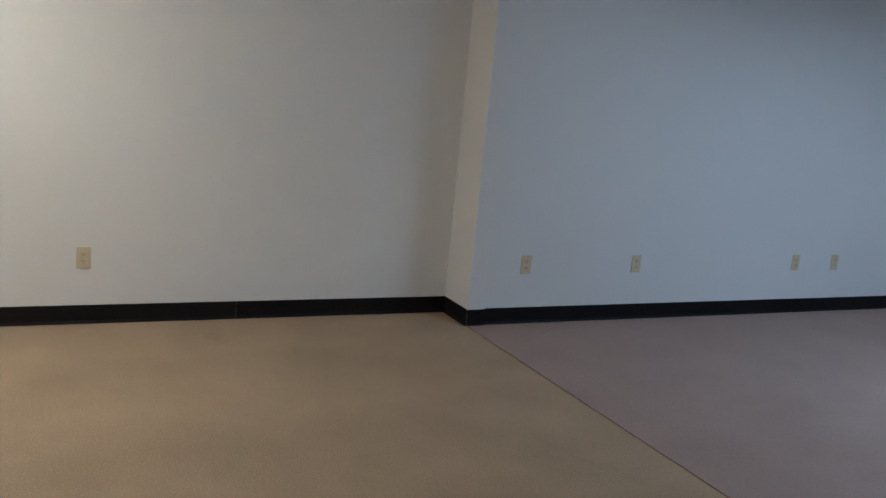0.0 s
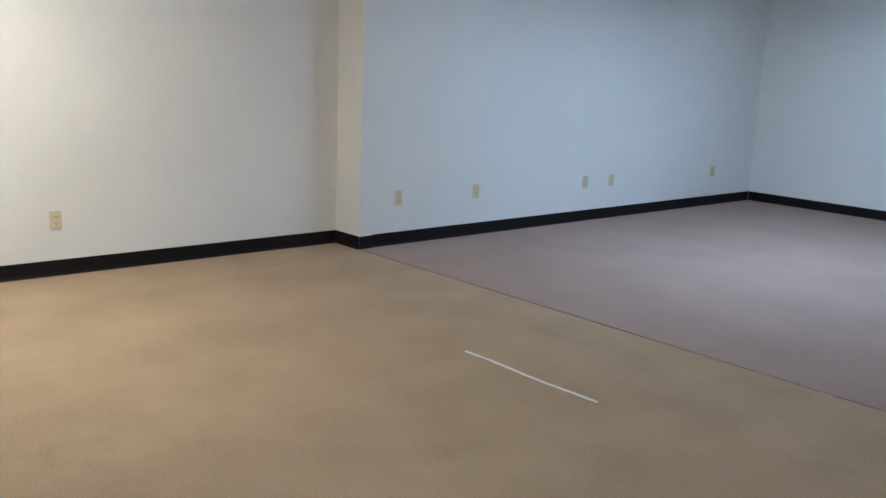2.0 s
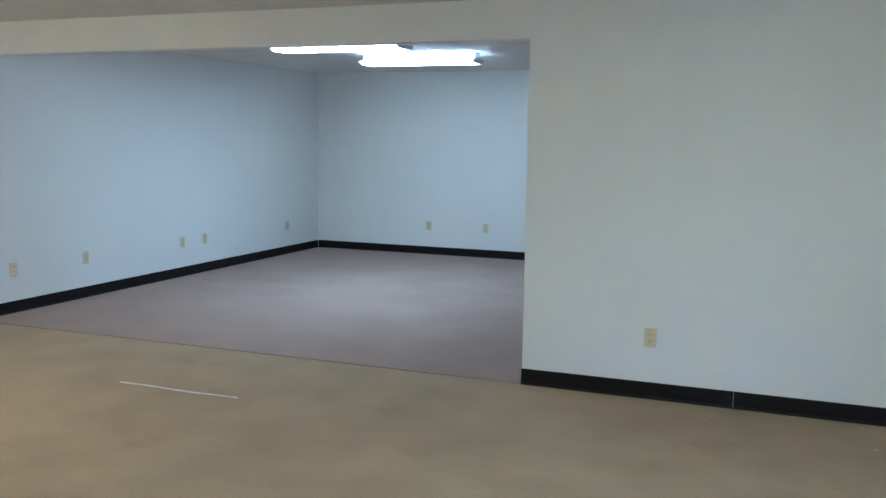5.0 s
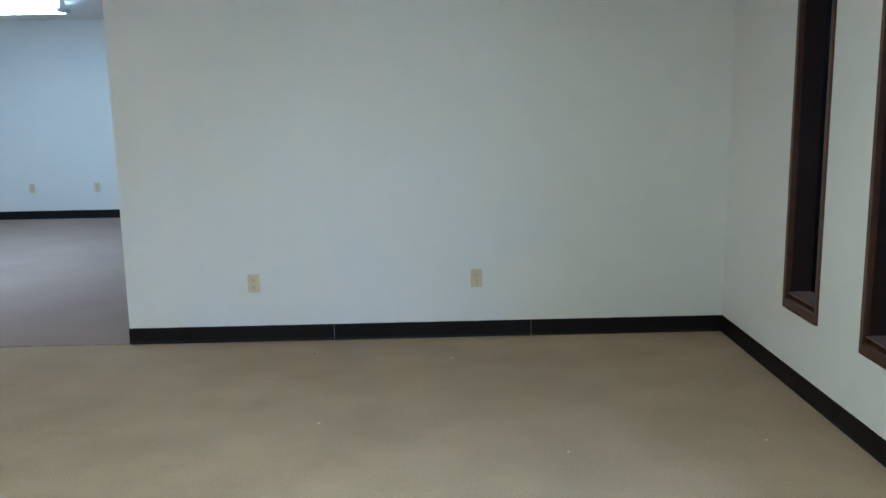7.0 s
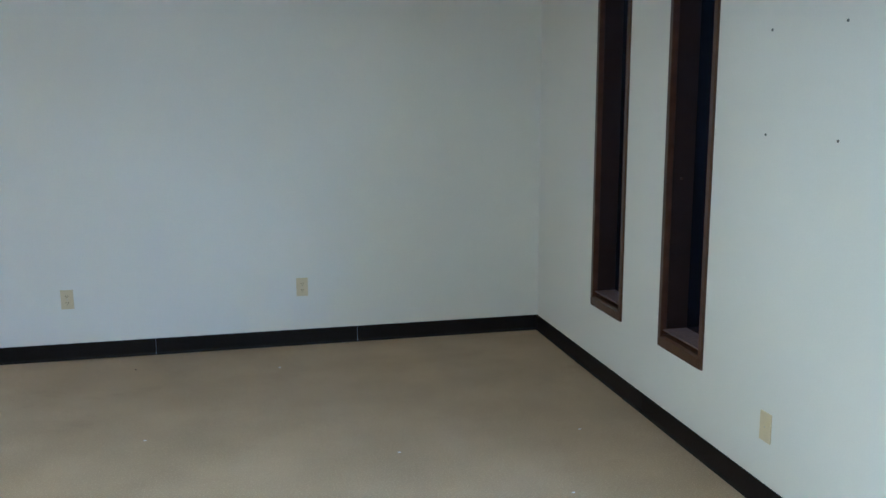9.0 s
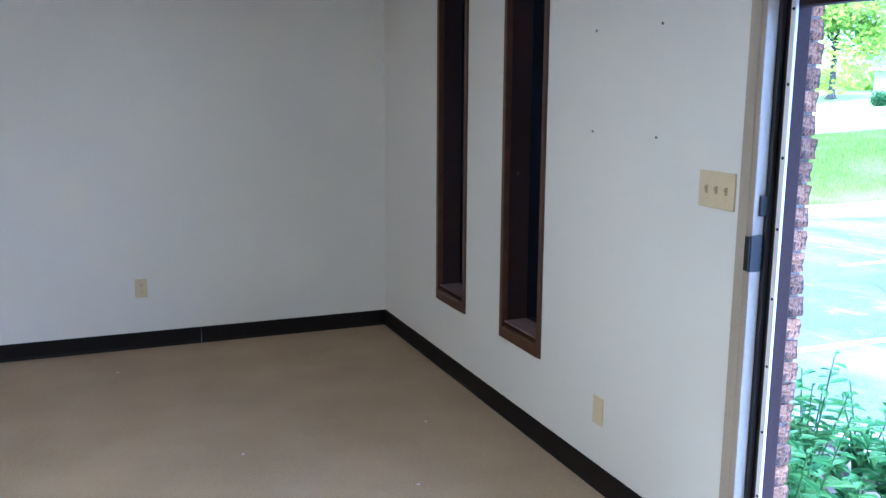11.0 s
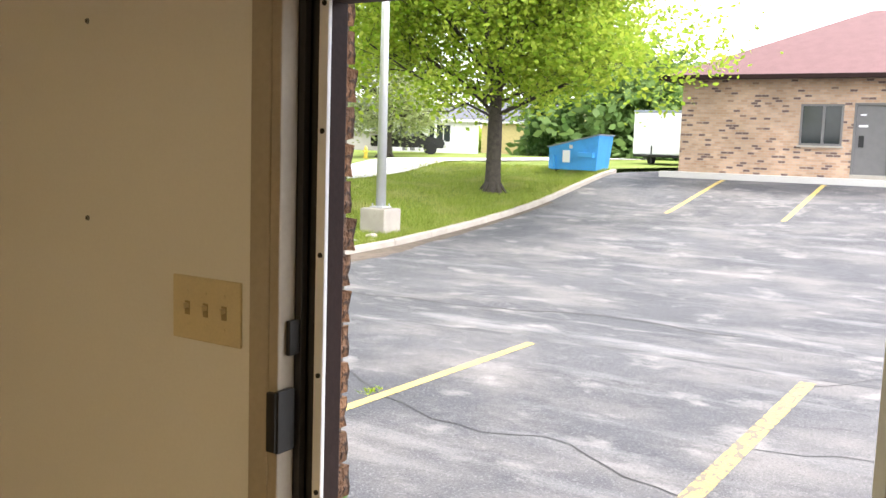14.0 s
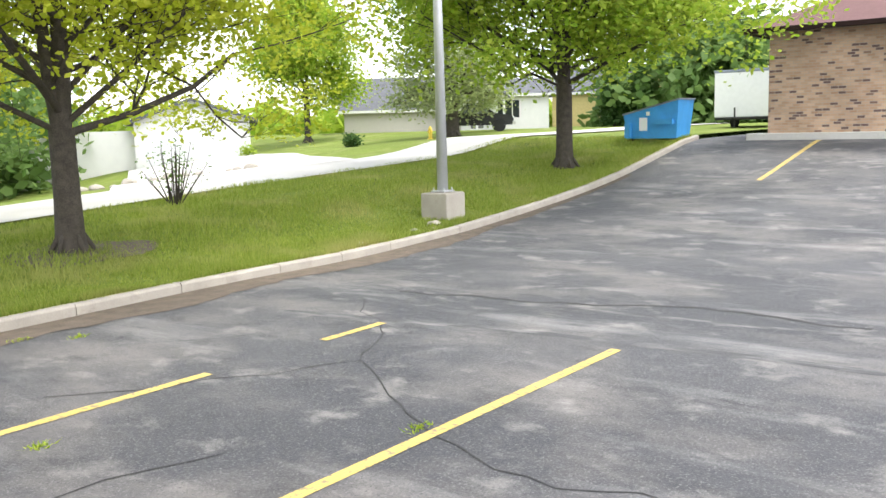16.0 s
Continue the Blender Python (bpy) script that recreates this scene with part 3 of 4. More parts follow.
for side in (-1, 1):
    y0 = -LT if side < 0 else 0.0
    bm = bmesh.new()
    cyl(bm, (LW - 0.06, y0, 1.077), (LW - 0.06, y0 + side * 0.008, 1.077), 0.033, 0.029, 28)
    cyl(bm, (LW - 0.06, y0 + side * 0.008, 1.077), (LW - 0.06, y0 + side * 0.035, 1.077), 0.014, 0.016, 20)
    cyl(bm, (LW - 0.06, y0 + side * 0.035, 1.077), (LW - 0.06, y0 + side * 0.075, 1.077), 0.02, 0.029, 28)
    bmesh.ops.bevel(bm, geom=[e for e in bm.edges if e.calc_face_angle(0) > 0.6], offset=0.003, segments=2, affect="EDGES")
    part("knob", bm, STEEL, door, "brushed steel knob", True)
    bm = bmesh.new()
    cyl(bm, (LW - 0.06, y0, 1.222), (LW - 0.06, y0 + side * (0.03 if side < 0 else 0.012), 1.222), 0.031, 0.025, 28)
    part("deadbolt", bm, STEEL, door, "brushed steel deadbolt")
for z in (0.25, 1.0, 1.8):
    bm = bmesh.new()
    cyl(bm, (-0.004, 0.006, z - 0.05), (-0.004, 0.006, z + 0.05), 0.006, n=12)
    part("hinge", bm, STEEL, door)


# ---- ceiling lights ----
def strip_light(m, lens, label, group):
    t = empty("ceiling_light", m, label, "ceiling light", group)
    part("housing", bm_box(-0.61, 0.61, -0.07, 0.07, -0.045, 0.05, bevel=0.004), WHITE, t)
    bm = bmesh.new()
    outline = ((-0.14, -0.02), (-0.135, -0.042), (-0.105, -0.058), (0.105, -0.058), (0.135, -0.042), (0.14, -0.02))
    a = [bm.verts.new((-0.60, y, z)) for y, z in outline]
    b = [bm.verts.new((0.60, y, z)) for y, z in outline]
    for i in range(5):
        bm.faces.new((a[i], b[i], b[i + 1], a[i + 1]))
    part("diffuser", bm, lens, t, "glowing prismatic lens")
    for s in (-1, 1):
        bm = bmesh.new()
        prism(bm, [(y, z) for y, z in outline], 0.60, 0.625)
        bmesh.ops.transform(bm, matrix=Matrix(((0, s, 0, 0), (1, 0, 0, 0), (0, 0, 1, 0), (0, 0, 0, 1))), verts=bm.verts[:])
        part("end_cap", bm, WHITE, t)
    return t


LA = strip_light(pose(-3.88, 7.14, HB - 0.045), TUBE, "lit wraparound fluorescent fixture on the ceiling", "fluorescent ceiling lights")
copy_thing(LA, pose(-3.74, 8.6, HB - 0.05))
LW_ = strip_light(pose(-5.2, 2.3, HC - 0.05), WARMTUBE, "lit warm ceiling fixture of the front room", "front room lights")
strip_light(pose(-0.3, 1.7, HC - 0.05), FRONTTUBE, "lit ceiling fixture over the front room", "front room lights")

# ---- outside wall of this building ----
bm = bmesh.new()
for y0, y1 in ((YS - 0.2, DY0), (2.83, W2[0]), (W2[1], W1[0]), (W1[1], YB + 0.2)):
    box(bm, XW + 0.151, XW + 0.25, y0, y1, -0.6, 2.5)
for (y0, y1) in (W1, W2):
    box(bm, XW + 0.151, XW + 0.25, y0, y1, -0.6, WZ0)
    box(bm, XW + 0.151, XW + 0.25, y0, y1, WZ1, 2.5)
box(bm, XW + 0.151, XW + 0.25, DY0, 2.83, 2.11, 2.5)
solid("wall_brick_outside", bm, FARBRICK, "tan and orange brick outside wall", "wall", kind="structure")
solid("roof_overhang", bm_box(XL - 0.6, XW + 0.75, YS - 0.8, YB + 0.8, 2.54, 2.75), BRONZE, "brown roof edge over the wall", "roof", kind="structure")

# ---- ground, lot, road ----


def smooth_steps(points, x):
    if x <= points[0][0]:
        return points[0][1]
    for (a, u), (b, v) in zip(points, points[1:]):
        if x <= b:
            s = (x - a) / (b - a)
            return u + (v - u) * s
    return points[-1][1]


LOT = ((10.3, -0.54), (13, -0.6), (17, -0.53), (19.5, -0.36), (21.5, -0.19), (23.5, 0.03), (28.7, 0.86), (29.4, 0.9), (60, 1.0))
BERM = ((4, -0.3), (7, -0.24), (10.8, -0.11), (16.4, 0.16), (25, 0.5), (30, 0.95), (45, 1.12))


def lot_z(x):
    return (smooth_steps(LOT, x - 0.7) + smooth_steps(LOT, x) + smooth_steps(LOT, x + 0.7)) / 3


def kerb_y(x):
    return 11.08 + 0.06 * (x - 7.6) if x < 17 else 11.684 + 0.01 * (x - 17)


def ground_z(x, y):
    k = kerb_y(x) + 0.1
    if y < k or x < -20:
        return lot_z(x)
    base = lot_z(x) + 0.12
    s = min(1.0, (y - k) / 4.0)
    s = s * s * (3 - 2 * s)
    b = smooth_steps(BERM, x)
    z = base + (max(b, base) - base) * s
    if y > 21:
        z -= (min(y, 70) - 21) * max(0.0, 0.15 - 0.003 * max(x, 20)) * min(1, (y - 21) / 6)
    return z


def grid_steps(a, b, n):
    return [a + (b - a) * i / n for i in range(n + 1)]


far = [-400, -150, -60, -25]
xs = far + grid_steps(-10, 62, 120) + [80, 120, 200, 400]
verts, faces = [], []
offs = [0.12, 0.3, 0.7, 1.2, 1.8, 2.5, 3.3, 4.2, 5.2, 6.5, 8, 9.5, 11, 13, 15, 18, 21, 25, 30, 36, 44, 60, 120, 380]
for o in offs:
    for x in xs:
        y = kerb_y(x if x < 62 else 62) + o
        verts.append((x, y, ground_z(x, y) + (0.035 * noise.noise(Vector((x * 0.8, y * 0.8, 0))) if 0.5 < o < 10 else 0)))
w = len(xs)
faces = [(j * w + i, j * w + i + 1, (j + 1) * w + i + 1, (j + 1) * w + i) for j in range(len(offs) - 1) for i in range(w - 1)]
tagged(new("ground_lawn", sheet("ground_lawn", verts, faces, LAWN)), "mown spring lawn with paler patches", "lawn", kind="structure")

lot_xs = [XW + 0.25, 5.2] + grid_steps(6, 30, 80) + [45, 100, 400]
verts, faces = [], []
fr = (-400, -60, -20, -5, 0, 4, 8, 10, None)
for f in fr:
    for x in lot_xs:
        y = f if f is not None else kerb_y(min(x, 62)) + 0.02
        verts.append((x, y, lot_z(x)))
w = len(lot_xs)
faces = [(j * w + i, j * w + i + 1, (j + 1) * w + i + 1, (j + 1) * w + i) for j in range(len(fr) - 1) for i in range(w - 1)]
tagged(new("road_parking_lot", sheet("road_parking_lot", verts, faces, ASPHALT)), "worn grey asphalt parking lot with pale scuffs", "parking lot", kind="structure")
# ground under and behind this building
bm = bm_box(-400, XW + 0.2499, -400, 10.2, -0.9, -0.6)
solid("ground_under_building", bm, DIRT, "bare earth under the building", "ground", kind="structure")

# kerb stones
kerb = empty("kerb", pose(0, 0, 0), "pale concrete kerb between asphalt and lawn", "kerb", kind="structure")
x = -8.0
while x < 29.0:
    L = 1.5 + 0.5 * rng.random() if x < 10 else 1.2 + 1.2 * rng.random()
    x1 = min(x + L, 29.3)
    bm = bmesh.new()
    ends = []
    lift = 0.012 * rng.random()
    for xx in (x + 0.006, x1 - 0.006):
        y, z = kerb_y(xx), lot_z(xx)
        pr = ((0, -0.1), (0.006, 0.10 + lift), (0.025, 0.128 + lift), (0.13, 0.132 + lift), (0.15, 0.11), (0.15, -0.1))
        ends.append([bm.verts.new((xx, y + u, z + v)) for u, v in pr])
    n = len(pr)
    for i in range(n):
        bm.faces.new((ends[0][i], ends[1][i], ends[1][(i + 1) % n], ends[0][(i + 1) % n]))
    bm.faces.new(ends[0])
    bm.faces.new(ends[1][::-1])
    part("kerb_stone", bm, CONCRETE, kerb)
    x = x1


def ribbon(name, pts, width, mat, dz, label, category, wob=0.0, kind="structure", group=""):
    """A thin raised band that follows the ground along the points."""
    bm = bmesh.new()
    prev = None
    P = []
    for (x0, y0), (x1, y1) in zip(pts, pts[1:]):
        k = max(1, int(math.hypot(x1 - x0, y1 - y0) / 0.22))
        P += [(x0 + (x1 - x0) * i / k, y0 + (y1 - y0) * i / k) for i in range(k)]
    P.append(pts[-1])
    for i, (x, y) in enumerate(P):
        a, b = P[max(0, i - 1)], P[min(len(P) - 1, i + 1)]
        d = Vector((b[0] - a[0], b[1] - a[1])).normalized()
        s = wob * noise.noise(Vector((x * 2.1, y * 2.1, 5)))
        ww = width / 2 * (1 + (0.5 * noise.noise(Vector((x * 5, y * 5, 1))) if wob else 0.06 * noise.noise(Vector((x * 9, y * 9, 1)))))
        cur = [bm.verts.new((x - d.y * (q * ww + s), y + d.x * (q * ww + s), lot_z(x) + dz)) for q in (-1, 1)]
        if prev:
            bm.faces.new((prev[0], cur[0], cur[1], prev[1]))
        prev = cur
    return solid(name, bm, mat, label, category, group, kind)


for a, b in (((4.6, 7.81), (7.1, 7.76)), ((8.5, 7.75), (9.4, 7.745)), ((4.7, 5.26), (9.6, 5.13)), ((4.7, -0.4), (9.9, -0.5))):
    ribbon("road_marking", (a, b), 0.105, YELLOW, 0.005, "worn yellow painted parking line", "parking line", group="parking lines")
ribbon("road_marking", ((4.7, 2.41), (9.76, 2.3)), 0.14, CHIPPED, 0.005, "chipped yellow painted parking line, dark where worn", "parking line", group="parking lines")
ribbon("road_scuff", ((9.3, 9.2), (9.75, 6.5), (9.95, 4.0), (10.15, -3.0)), 0.15, SCUFF, 0.003, "pale worn joint across the asphalt", "asphalt", 0.05)
ribbon("road_scuff", ((11.0, 7.2), (11.3, 3.5), (11.25, -2.0)), 0.1, SCUFF, 0.003, "pale worn joint across the asphalt", "asphalt", 0.08)
for y in (8.16, 5.27, 2.4, -0.45, -3.3):
    ribbon("road_marking", ((23.5, y + 0.03), (28.6, y - 0.03)), 0.13, YELLOW, 0.006, "yellow painted parking line before the brick building", "parking line", group="parking lines")
for k, pts in enumerate((((3.9, 6.3), (5.2, 6.4), (5.9, 6.1)), ((5.9, 8.3), (7.0, 7.6), (8.1, 6.9), (7.6, 6.2), (7.2, 5.6), (6.6, 4.5), (6.7, 3.4), (6.2, 2.4), (6.1, 1.0)),
                        ((8.1, 6.9), (9.0, 7.4), (10.4, 9.0)), ((11.0, 8.8), (11.4, 6.2), (11.9, 5.2), (11.6, 3.4)), ((9.6, 2.3), (11.3, 0.9), (12.0, -1.5)), ((7.4, 2.4), (7.9, 0.8), (7.7, -0.6)))):
    ribbon("road_crack", pts, 0.014 if k != 3 else 0.06, SEALED, 0.004, "dark meandering crack in the asphalt", "crack", 0.16, group="asphalt cracks")
PATCH = material("patched_asphalt", (0.15, 0.147, 0.14), 0.9, vary=0.15, scale=0.8, fine=120, bump=0.6)
verts, faces = [], []
for i, x in enumerate(grid_steps(12.4, 17.8, 12)):
    verts += [(x, 1.95 + 0.05 * noise.noise(Vector((x, 0, 0))), lot_z(x) + 0.004), (x, -2.6, lot_z(x) + 0.004)]
    if i:
        faces.append((2 * i - 2, 2 * i - 1, 2 * i + 1, 2 * i))
tagged(new("road_patch", sheet("road_patch", verts, faces, PATCH)), "paler square repair patch in the asphalt", "asphalt patch", kind="structure")
# leaf litter and silt along the kerb
verts, faces = [], []
for i, x in enumerate(grid_steps(-6, 24, 150)):
    wd = 0.62 + 0.35 * noise.noise(Vector((x * 0.5, 2, 0))) + 0.15 * noise.noise(Vector((x * 2.4, 4, 0)))
    if x > 14:
        wd *= max(0.3, 1 - (x - 14) / 10)
    for q in (0.0, 1.0):
        y = kerb_y(x) - q * wd
        verts.append((x, y, lot_z(x) + 0.006))
    if i:
        faces.append((2 * i - 2, 2 * i - 1, 2 * i + 1, 2 * i))
tagged(new("ground_silt", sheet("ground_silt", verts, faces, DIRT)), "brown silt and litter along the kerb", "dirt", kind="structure")

# concrete walk, bed edging at the door
solid("pavement_walk", bm_box(XW + 0.251, 5.15, -3, 2.36, -0.62, -0.36, bevel=0.01), PALE, "pale concrete walk before the door", "pavement", kind="structure")
solid("bed_soil", bm_box(XW + 0.251, 4.0, 2.361, 10.5, -0.62, -0.42), DIRT, "dark soil of the planting bed", "soil", kind="structure")
edging = empty("bed_edging", pose(0, 0, 0), "pale concrete edging of the planting bed", "kerb", kind="structure")
for i in range(8):
    part("edging_stone", bm_box(4.0, 4.12, 2.37 + i, 3.36 + i, -0.62, -0.37, bevel=0.012), CONCRETE, edging)


def band(name, pts, mat, dz, label):
    """A strip between two edges, each given as points, draped on the ground."""
    verts, faces = [], []
    for i, (xa, ya, xb, yb) in enumerate(pts):
        for s in range(5):
            x, y = xa + (xb - xa) * s / 4, ya + (yb - ya) * s / 4
            verts.append((x, y, ground_z(x, y) + dz))
        if i:
            for s in range(4):
                a = (i - 1) * 5 + s
                faces.append((a, a + 1, a + 6, a + 5))
    return tagged(new(name, sheet(name, verts, faces, mat)), label, "road", kind="structure")


band("road_lane", [(x, 18.3 + 0.02 * max(0, x - 24) * (x - 24) * 0.1, x, 21.4 + 0.04 * max(0, x - 30)) for x in grid_steps(-40, 62, 100)], PALE, 0.05, "pale concrete lane beyond the lawn")
band("road_driveway", [(15.0 + 13.5 * s, 21.2 + 19.0 * s, 24.0 + 9.5 * s, 21.2 + 15.0 * s) for s in grid_steps(0, 1, 16)], PALE, 0.06, "pale concrete driveway of the white garage")


# ---- bare earth round the near tree ----
bm = bmesh.new()
mid = bm.verts.new((9.63, 14.0, ground_z(9.63, 14.0) + 0.05))
ring = []
for k in range(28):
    a = k / 28 * 6.2832
    r = 0.85 + 0.3 * noise.noise(Vector((math.cos(a) * 1.5, math.sin(a) * 1.5, 4)))
    x, y = 9.63 + 1.3 * r * math.cos(a), 13.9 + r * math.sin(a)
    ring.append(bm.verts.new((x, y, ground_z(x, y) + 0.02)))
for k in range(28):
    bm.faces.new((mid, ring[k], ring[(k + 1) % 28]))
solid("ground_bare_earth", bm, DIRT, "bare brown earth round the tree trunk", "earth", kind="structure")

# ---- light pole ----
lp = empty("light_pole", pose(16.75, 12.36, ground_z(16.75, 12.36)), "tapered pale steel light pole on a square concrete base", "light pole")
part("concrete_base", bm_box(-0.32, 0.32, -0.32, 0.32, -0.5, 0.56, bevel=0.03), CONCRETE, lp, "weathered square concrete base")
part("base_plate", bm_box(-0.17, 0.17, -0.17, 0.17, 0.575, 0.6, bevel=0.004), GALV, lp)
for sx in (-1, 1):
    for sy in (-1, 1):
        bm = bmesh.new()
        cyl(bm, (sx * 0.13, sy * 0.13, 0.55), (sx * 0.13, sy * 0.13, 0.66), 0.016, n=8)
        part("bolt", bm, GALV, lp)
bm = bmesh.new()
cyl(bm, (0, 0, 0.6), (0, 0, 7.5), 0.11, 0.07, 20)
part("pole", bm, GALV, lp, "", True)


# ---- trees ----
def leaf_mesh(name, centres, mat, size, per, spread, seed):
    """Leaves as small bent quads round the centres: one mesh."""
    g = np.random.default_rng(seed)
    c = np.repeat(np.array(centres), per, axis=0)
    n = len(c)
    p = c + g.normal(0, spread, (n, 3)) * np.array((1, 1, 0.75))
    u = g.normal(0, 1, (n, 3))
    u[:, 2] *= 0.55
    u /= np.linalg.norm(u, axis=1)[:, None]
    v = np.cross(u, g.normal(0, 1, (n, 3)))
    v /= np.linalg.norm(v, axis=1)[:, None] + 1e-9
    s = size * g.uniform(0.6, 1.35, (n, 1))
    q = np.empty((n, 5, 3))
    q[:, 0] = p - u * s
    q[:, 1] = p + v * s * 0.62 - u * s * 0.15
    q[:, 2] = p + v * s * 0.3 + u * s * 0.75
    q[:, 3] = p + u * s * 0.95 - v * s * 0.15
    q[:, 4] = p - v * s * 0.6
    me = bpy.data.meshes.new(name)
    me.from_pydata(q.reshape(-1, 3).tolist(), [], (np.arange(n)[:, None] * 5 + np.arange(5)).tolist())
    me.materials.append(mat)
    return me


def bars(name, segments, mat):
    """Tapered five-sided bars, each from a to b with its two radii: one mesh."""
    verts, faces = [], []
    for a, b, r0, r1 in segments:
        d = (b - a).normalized()
        u = d.orthogonal().normalized()
        v = d.cross(u)
        k = len(verts)
        n = 8 if r0 > 0.035 else 5
        for p, r in ((a, r0), (b, r1)):
            for i in range(n):
                c = 2 * math.pi * i / n
                verts.append(p + (u * math.cos(c) + v * math.sin(c)) * r)
        faces += [(k + i, k + (i + 1) % n, k + n + (i + 1) % n, k + n + i) for i in range(n)]
    me = sheet(name, verts, faces, mat)
    me.shade_smooth()
    return me


def tree(x, y, label, height, radius, trunk_r, fork, leaf, leaf_size, per, seed, limbs=12, droop=0.0, spread=0.28, lowest=1.5):
    """A trunk that runs on as two leaders, limbs all the way up them, twigs, and leaves round the twigs."""
    g = random.Random(seed)
    t = empty("tree", pose(x, y, ground_z(x, y)), label, "tree", "trees")
    bm = bmesh.new()
    rings = []
    for z, k in ((-0.15, 1.5), (0.05, 1.3), (0.15, 1.17), (0.3, 1.07), (0.6, 1.0), (fork * 0.5, 0.96), (fork * 0.75, 0.93), (fork + 0.1, 0.9)):
        rings.append([bm.verts.new((trunk_r * k * q * math.cos(c), trunk_r * k * q * math.sin(c), z)) for c, q in
                      [(2 * math.pi * i / 18, 1 + 0.09 * noise.noise(Vector((math.cos(2 * math.pi * i / 18) * 2, math.sin(2 * math.pi * i / 18) * 2, z * 0.8 + seed)))) for i in range(18)]])
    for lo, hi in zip(rings, rings[1:]):
        for i in range(18):
            bm.faces.new((lo[i], lo[(i + 1) % 18], hi[(i + 1) % 18], hi[i]))
    for k in range(6):
        a = k * 1.05 + g.random()
        cyl(bm, (math.cos(a) * trunk_r * 0.8, math.sin(a) * trunk_r * 0.8, 0.3), (math.cos(a) * trunk_r * 2.0, math.sin(a) * trunk_r * 2.0, -0.06), trunk_r * 0.24, trunk_r * 0.12, 7)
    part("trunk", bm, BARK, t, "", True)
    segments, tips = [], []

    def grow(p, d, length, r, depth):
        for i in range(3):
            d2 = (d + Vector((g.gauss(0, 0.16), g.gauss(0, 0.16), g.gauss(0.06 - droop * 0.12, 0.11)))).normalized()
            if p.z < lowest:
                d2.z = abs(d2.z)
            e = p + d2 * (length / 3)
            segments.append((p, e, r, r * 0.84))
            p, d, r = e, d2, r * 0.84
            if depth >= 1:
                tips.append(tuple(p))
            if depth < 3:
                for _ in range(2 if depth < 2 else 1):
                    side = Vector((g.gauss(0, 1), g.gauss(0, 1), g.gauss(0.1, 0.5))).normalized()
                    grow(p, (d * 0.75 + side * 0.75).normalized(), length * (0.5 + 0.2 * g.random()), max(0.004, r * 0.5), depth + 1)
        tips.append(tuple(p))

    leaders = []
    for k, lean in enumerate((0.035, -0.05)):
        p, r, line = Vector((0, 0.02, fork)), trunk_r * (0.8 - 0.16 * k), []
        for i in range(7):
            e = p + Vector((lean * (2.2 if i == 0 else 0.6) + g.gauss(0, 0.03), -lean + g.gauss(0, 0.03), 1)) * ((height * 0.8 - fork) / 7)
            segments.append((p, e, r, r * 0.83))
            line.append((p, e, r))
            p, r = e, r * 0.83
        leaders.append(line)
    for k in range(limbs):
        s = k / max(1, limbs - 1)
        f = s ** 1.5 * 0.93 * 7
        a, b, r = leaders[k % 2][min(6, int(f))]
        at = a + (b - a) * (f - int(f))
        turn = k * 2.4 + g.random() * 0.7
        tilt = 1.25 - 0.7 * s + g.gauss(0, 0.08) + droop * 0.3
        d = Vector((math.cos(turn) * math.sin(tilt), math.sin(turn) * math.sin(tilt), math.cos(tilt)))
        grow(at, d, radius * (0.72 - 0.3 * s) * g.uniform(0.75, 1.1), max(0.02, r * g.uniform(0.24, 0.42)), 0)
    boughs = new("branchwork", bars("branchwork", segments, BARK))
    boughs.parent = t
    crown = new("crown", leaf_mesh("crown", [p for p in tips if p[2] > lowest], leaf, leaf_size, per, spread, seed))
    crown.parent = t
    return t


tree(9.63, 14.0, "young maple with sparse yellow-green spring leaves on the lawn", 9.5, 5.6, 0.2, 1.75, LEAF_A, 0.055, 10, 11, 28, spread=0.21, lowest=1.7)
tree(23.79, 13.46, "maple with fresh green leaves on the lawn beside the kerb", 9.5, 6.2, 0.23, 2.1, LEAF_B, 0.075, 9, 5, 28, spread=0.34, lowest=2.4)
tree(43.3, 42.6, "small dark-trunked tree on the far lawn", 9, 4.2, 0.2, 2.6, LEAF_B, 0.12, 3, 8, 16, spread=0.45, lowest=2.4)
tree(42.8, 30.9, "drooping grey-green tree shading the parked truck", 9, 3.6, 0.35, 2.0, LEAF_E, 0.10, 2, 21, 15, 0.9, spread=0.4, lowest=1.0)
tree(14.2, 31.0, "dark leafy tree beyond the lane", 6, 3.4, 0.25, 1.6, LEAF_C, 0.13, 4, 31, 16, spread=0.45, lowest=0.9)
tree(10.5, 36.0, "dark leafy tree beyond the lane", 7, 4.0, 0.25, 1.6, LEAF_C, 0.14, 4, 35, 16, spread=0.5, lowest=0.9)


def conifer(x, y, h, r, seed):
    t = empty("conifer", pose(x, y, ground_z(x, y)), "dense dark green columnar evergreen", "evergreen", "evergreens")
    bm = bmesh.new()
    cyl(bm, (0, 0, 0), (0, 0, h * 0.9), 0.12, 0.02, 8)
    part("trunk", bm, BARK, t)
    g = random.Random(seed)
    pts = []
    for _ in range(900):
        s = g.random()
        a = g.random() * 6.283
        rr = r * min(1, 1.25 * (1 - s) ** 0.75) * (0.75 + 0.3 * g.random())
        pts.append((math.cos(a) * rr, math.sin(a) * rr, 0.25 + s * h))
    me = leaf_mesh("crown", pts, LEAF_D, 0.16, 5, 0.12, seed)
    c = new("crown", me)
    c.parent = t


conifer(57.6, 28.3, 3.6, 0.8, 1)
conifer(58.3, 26.7, 3.4, 0.8, 2)


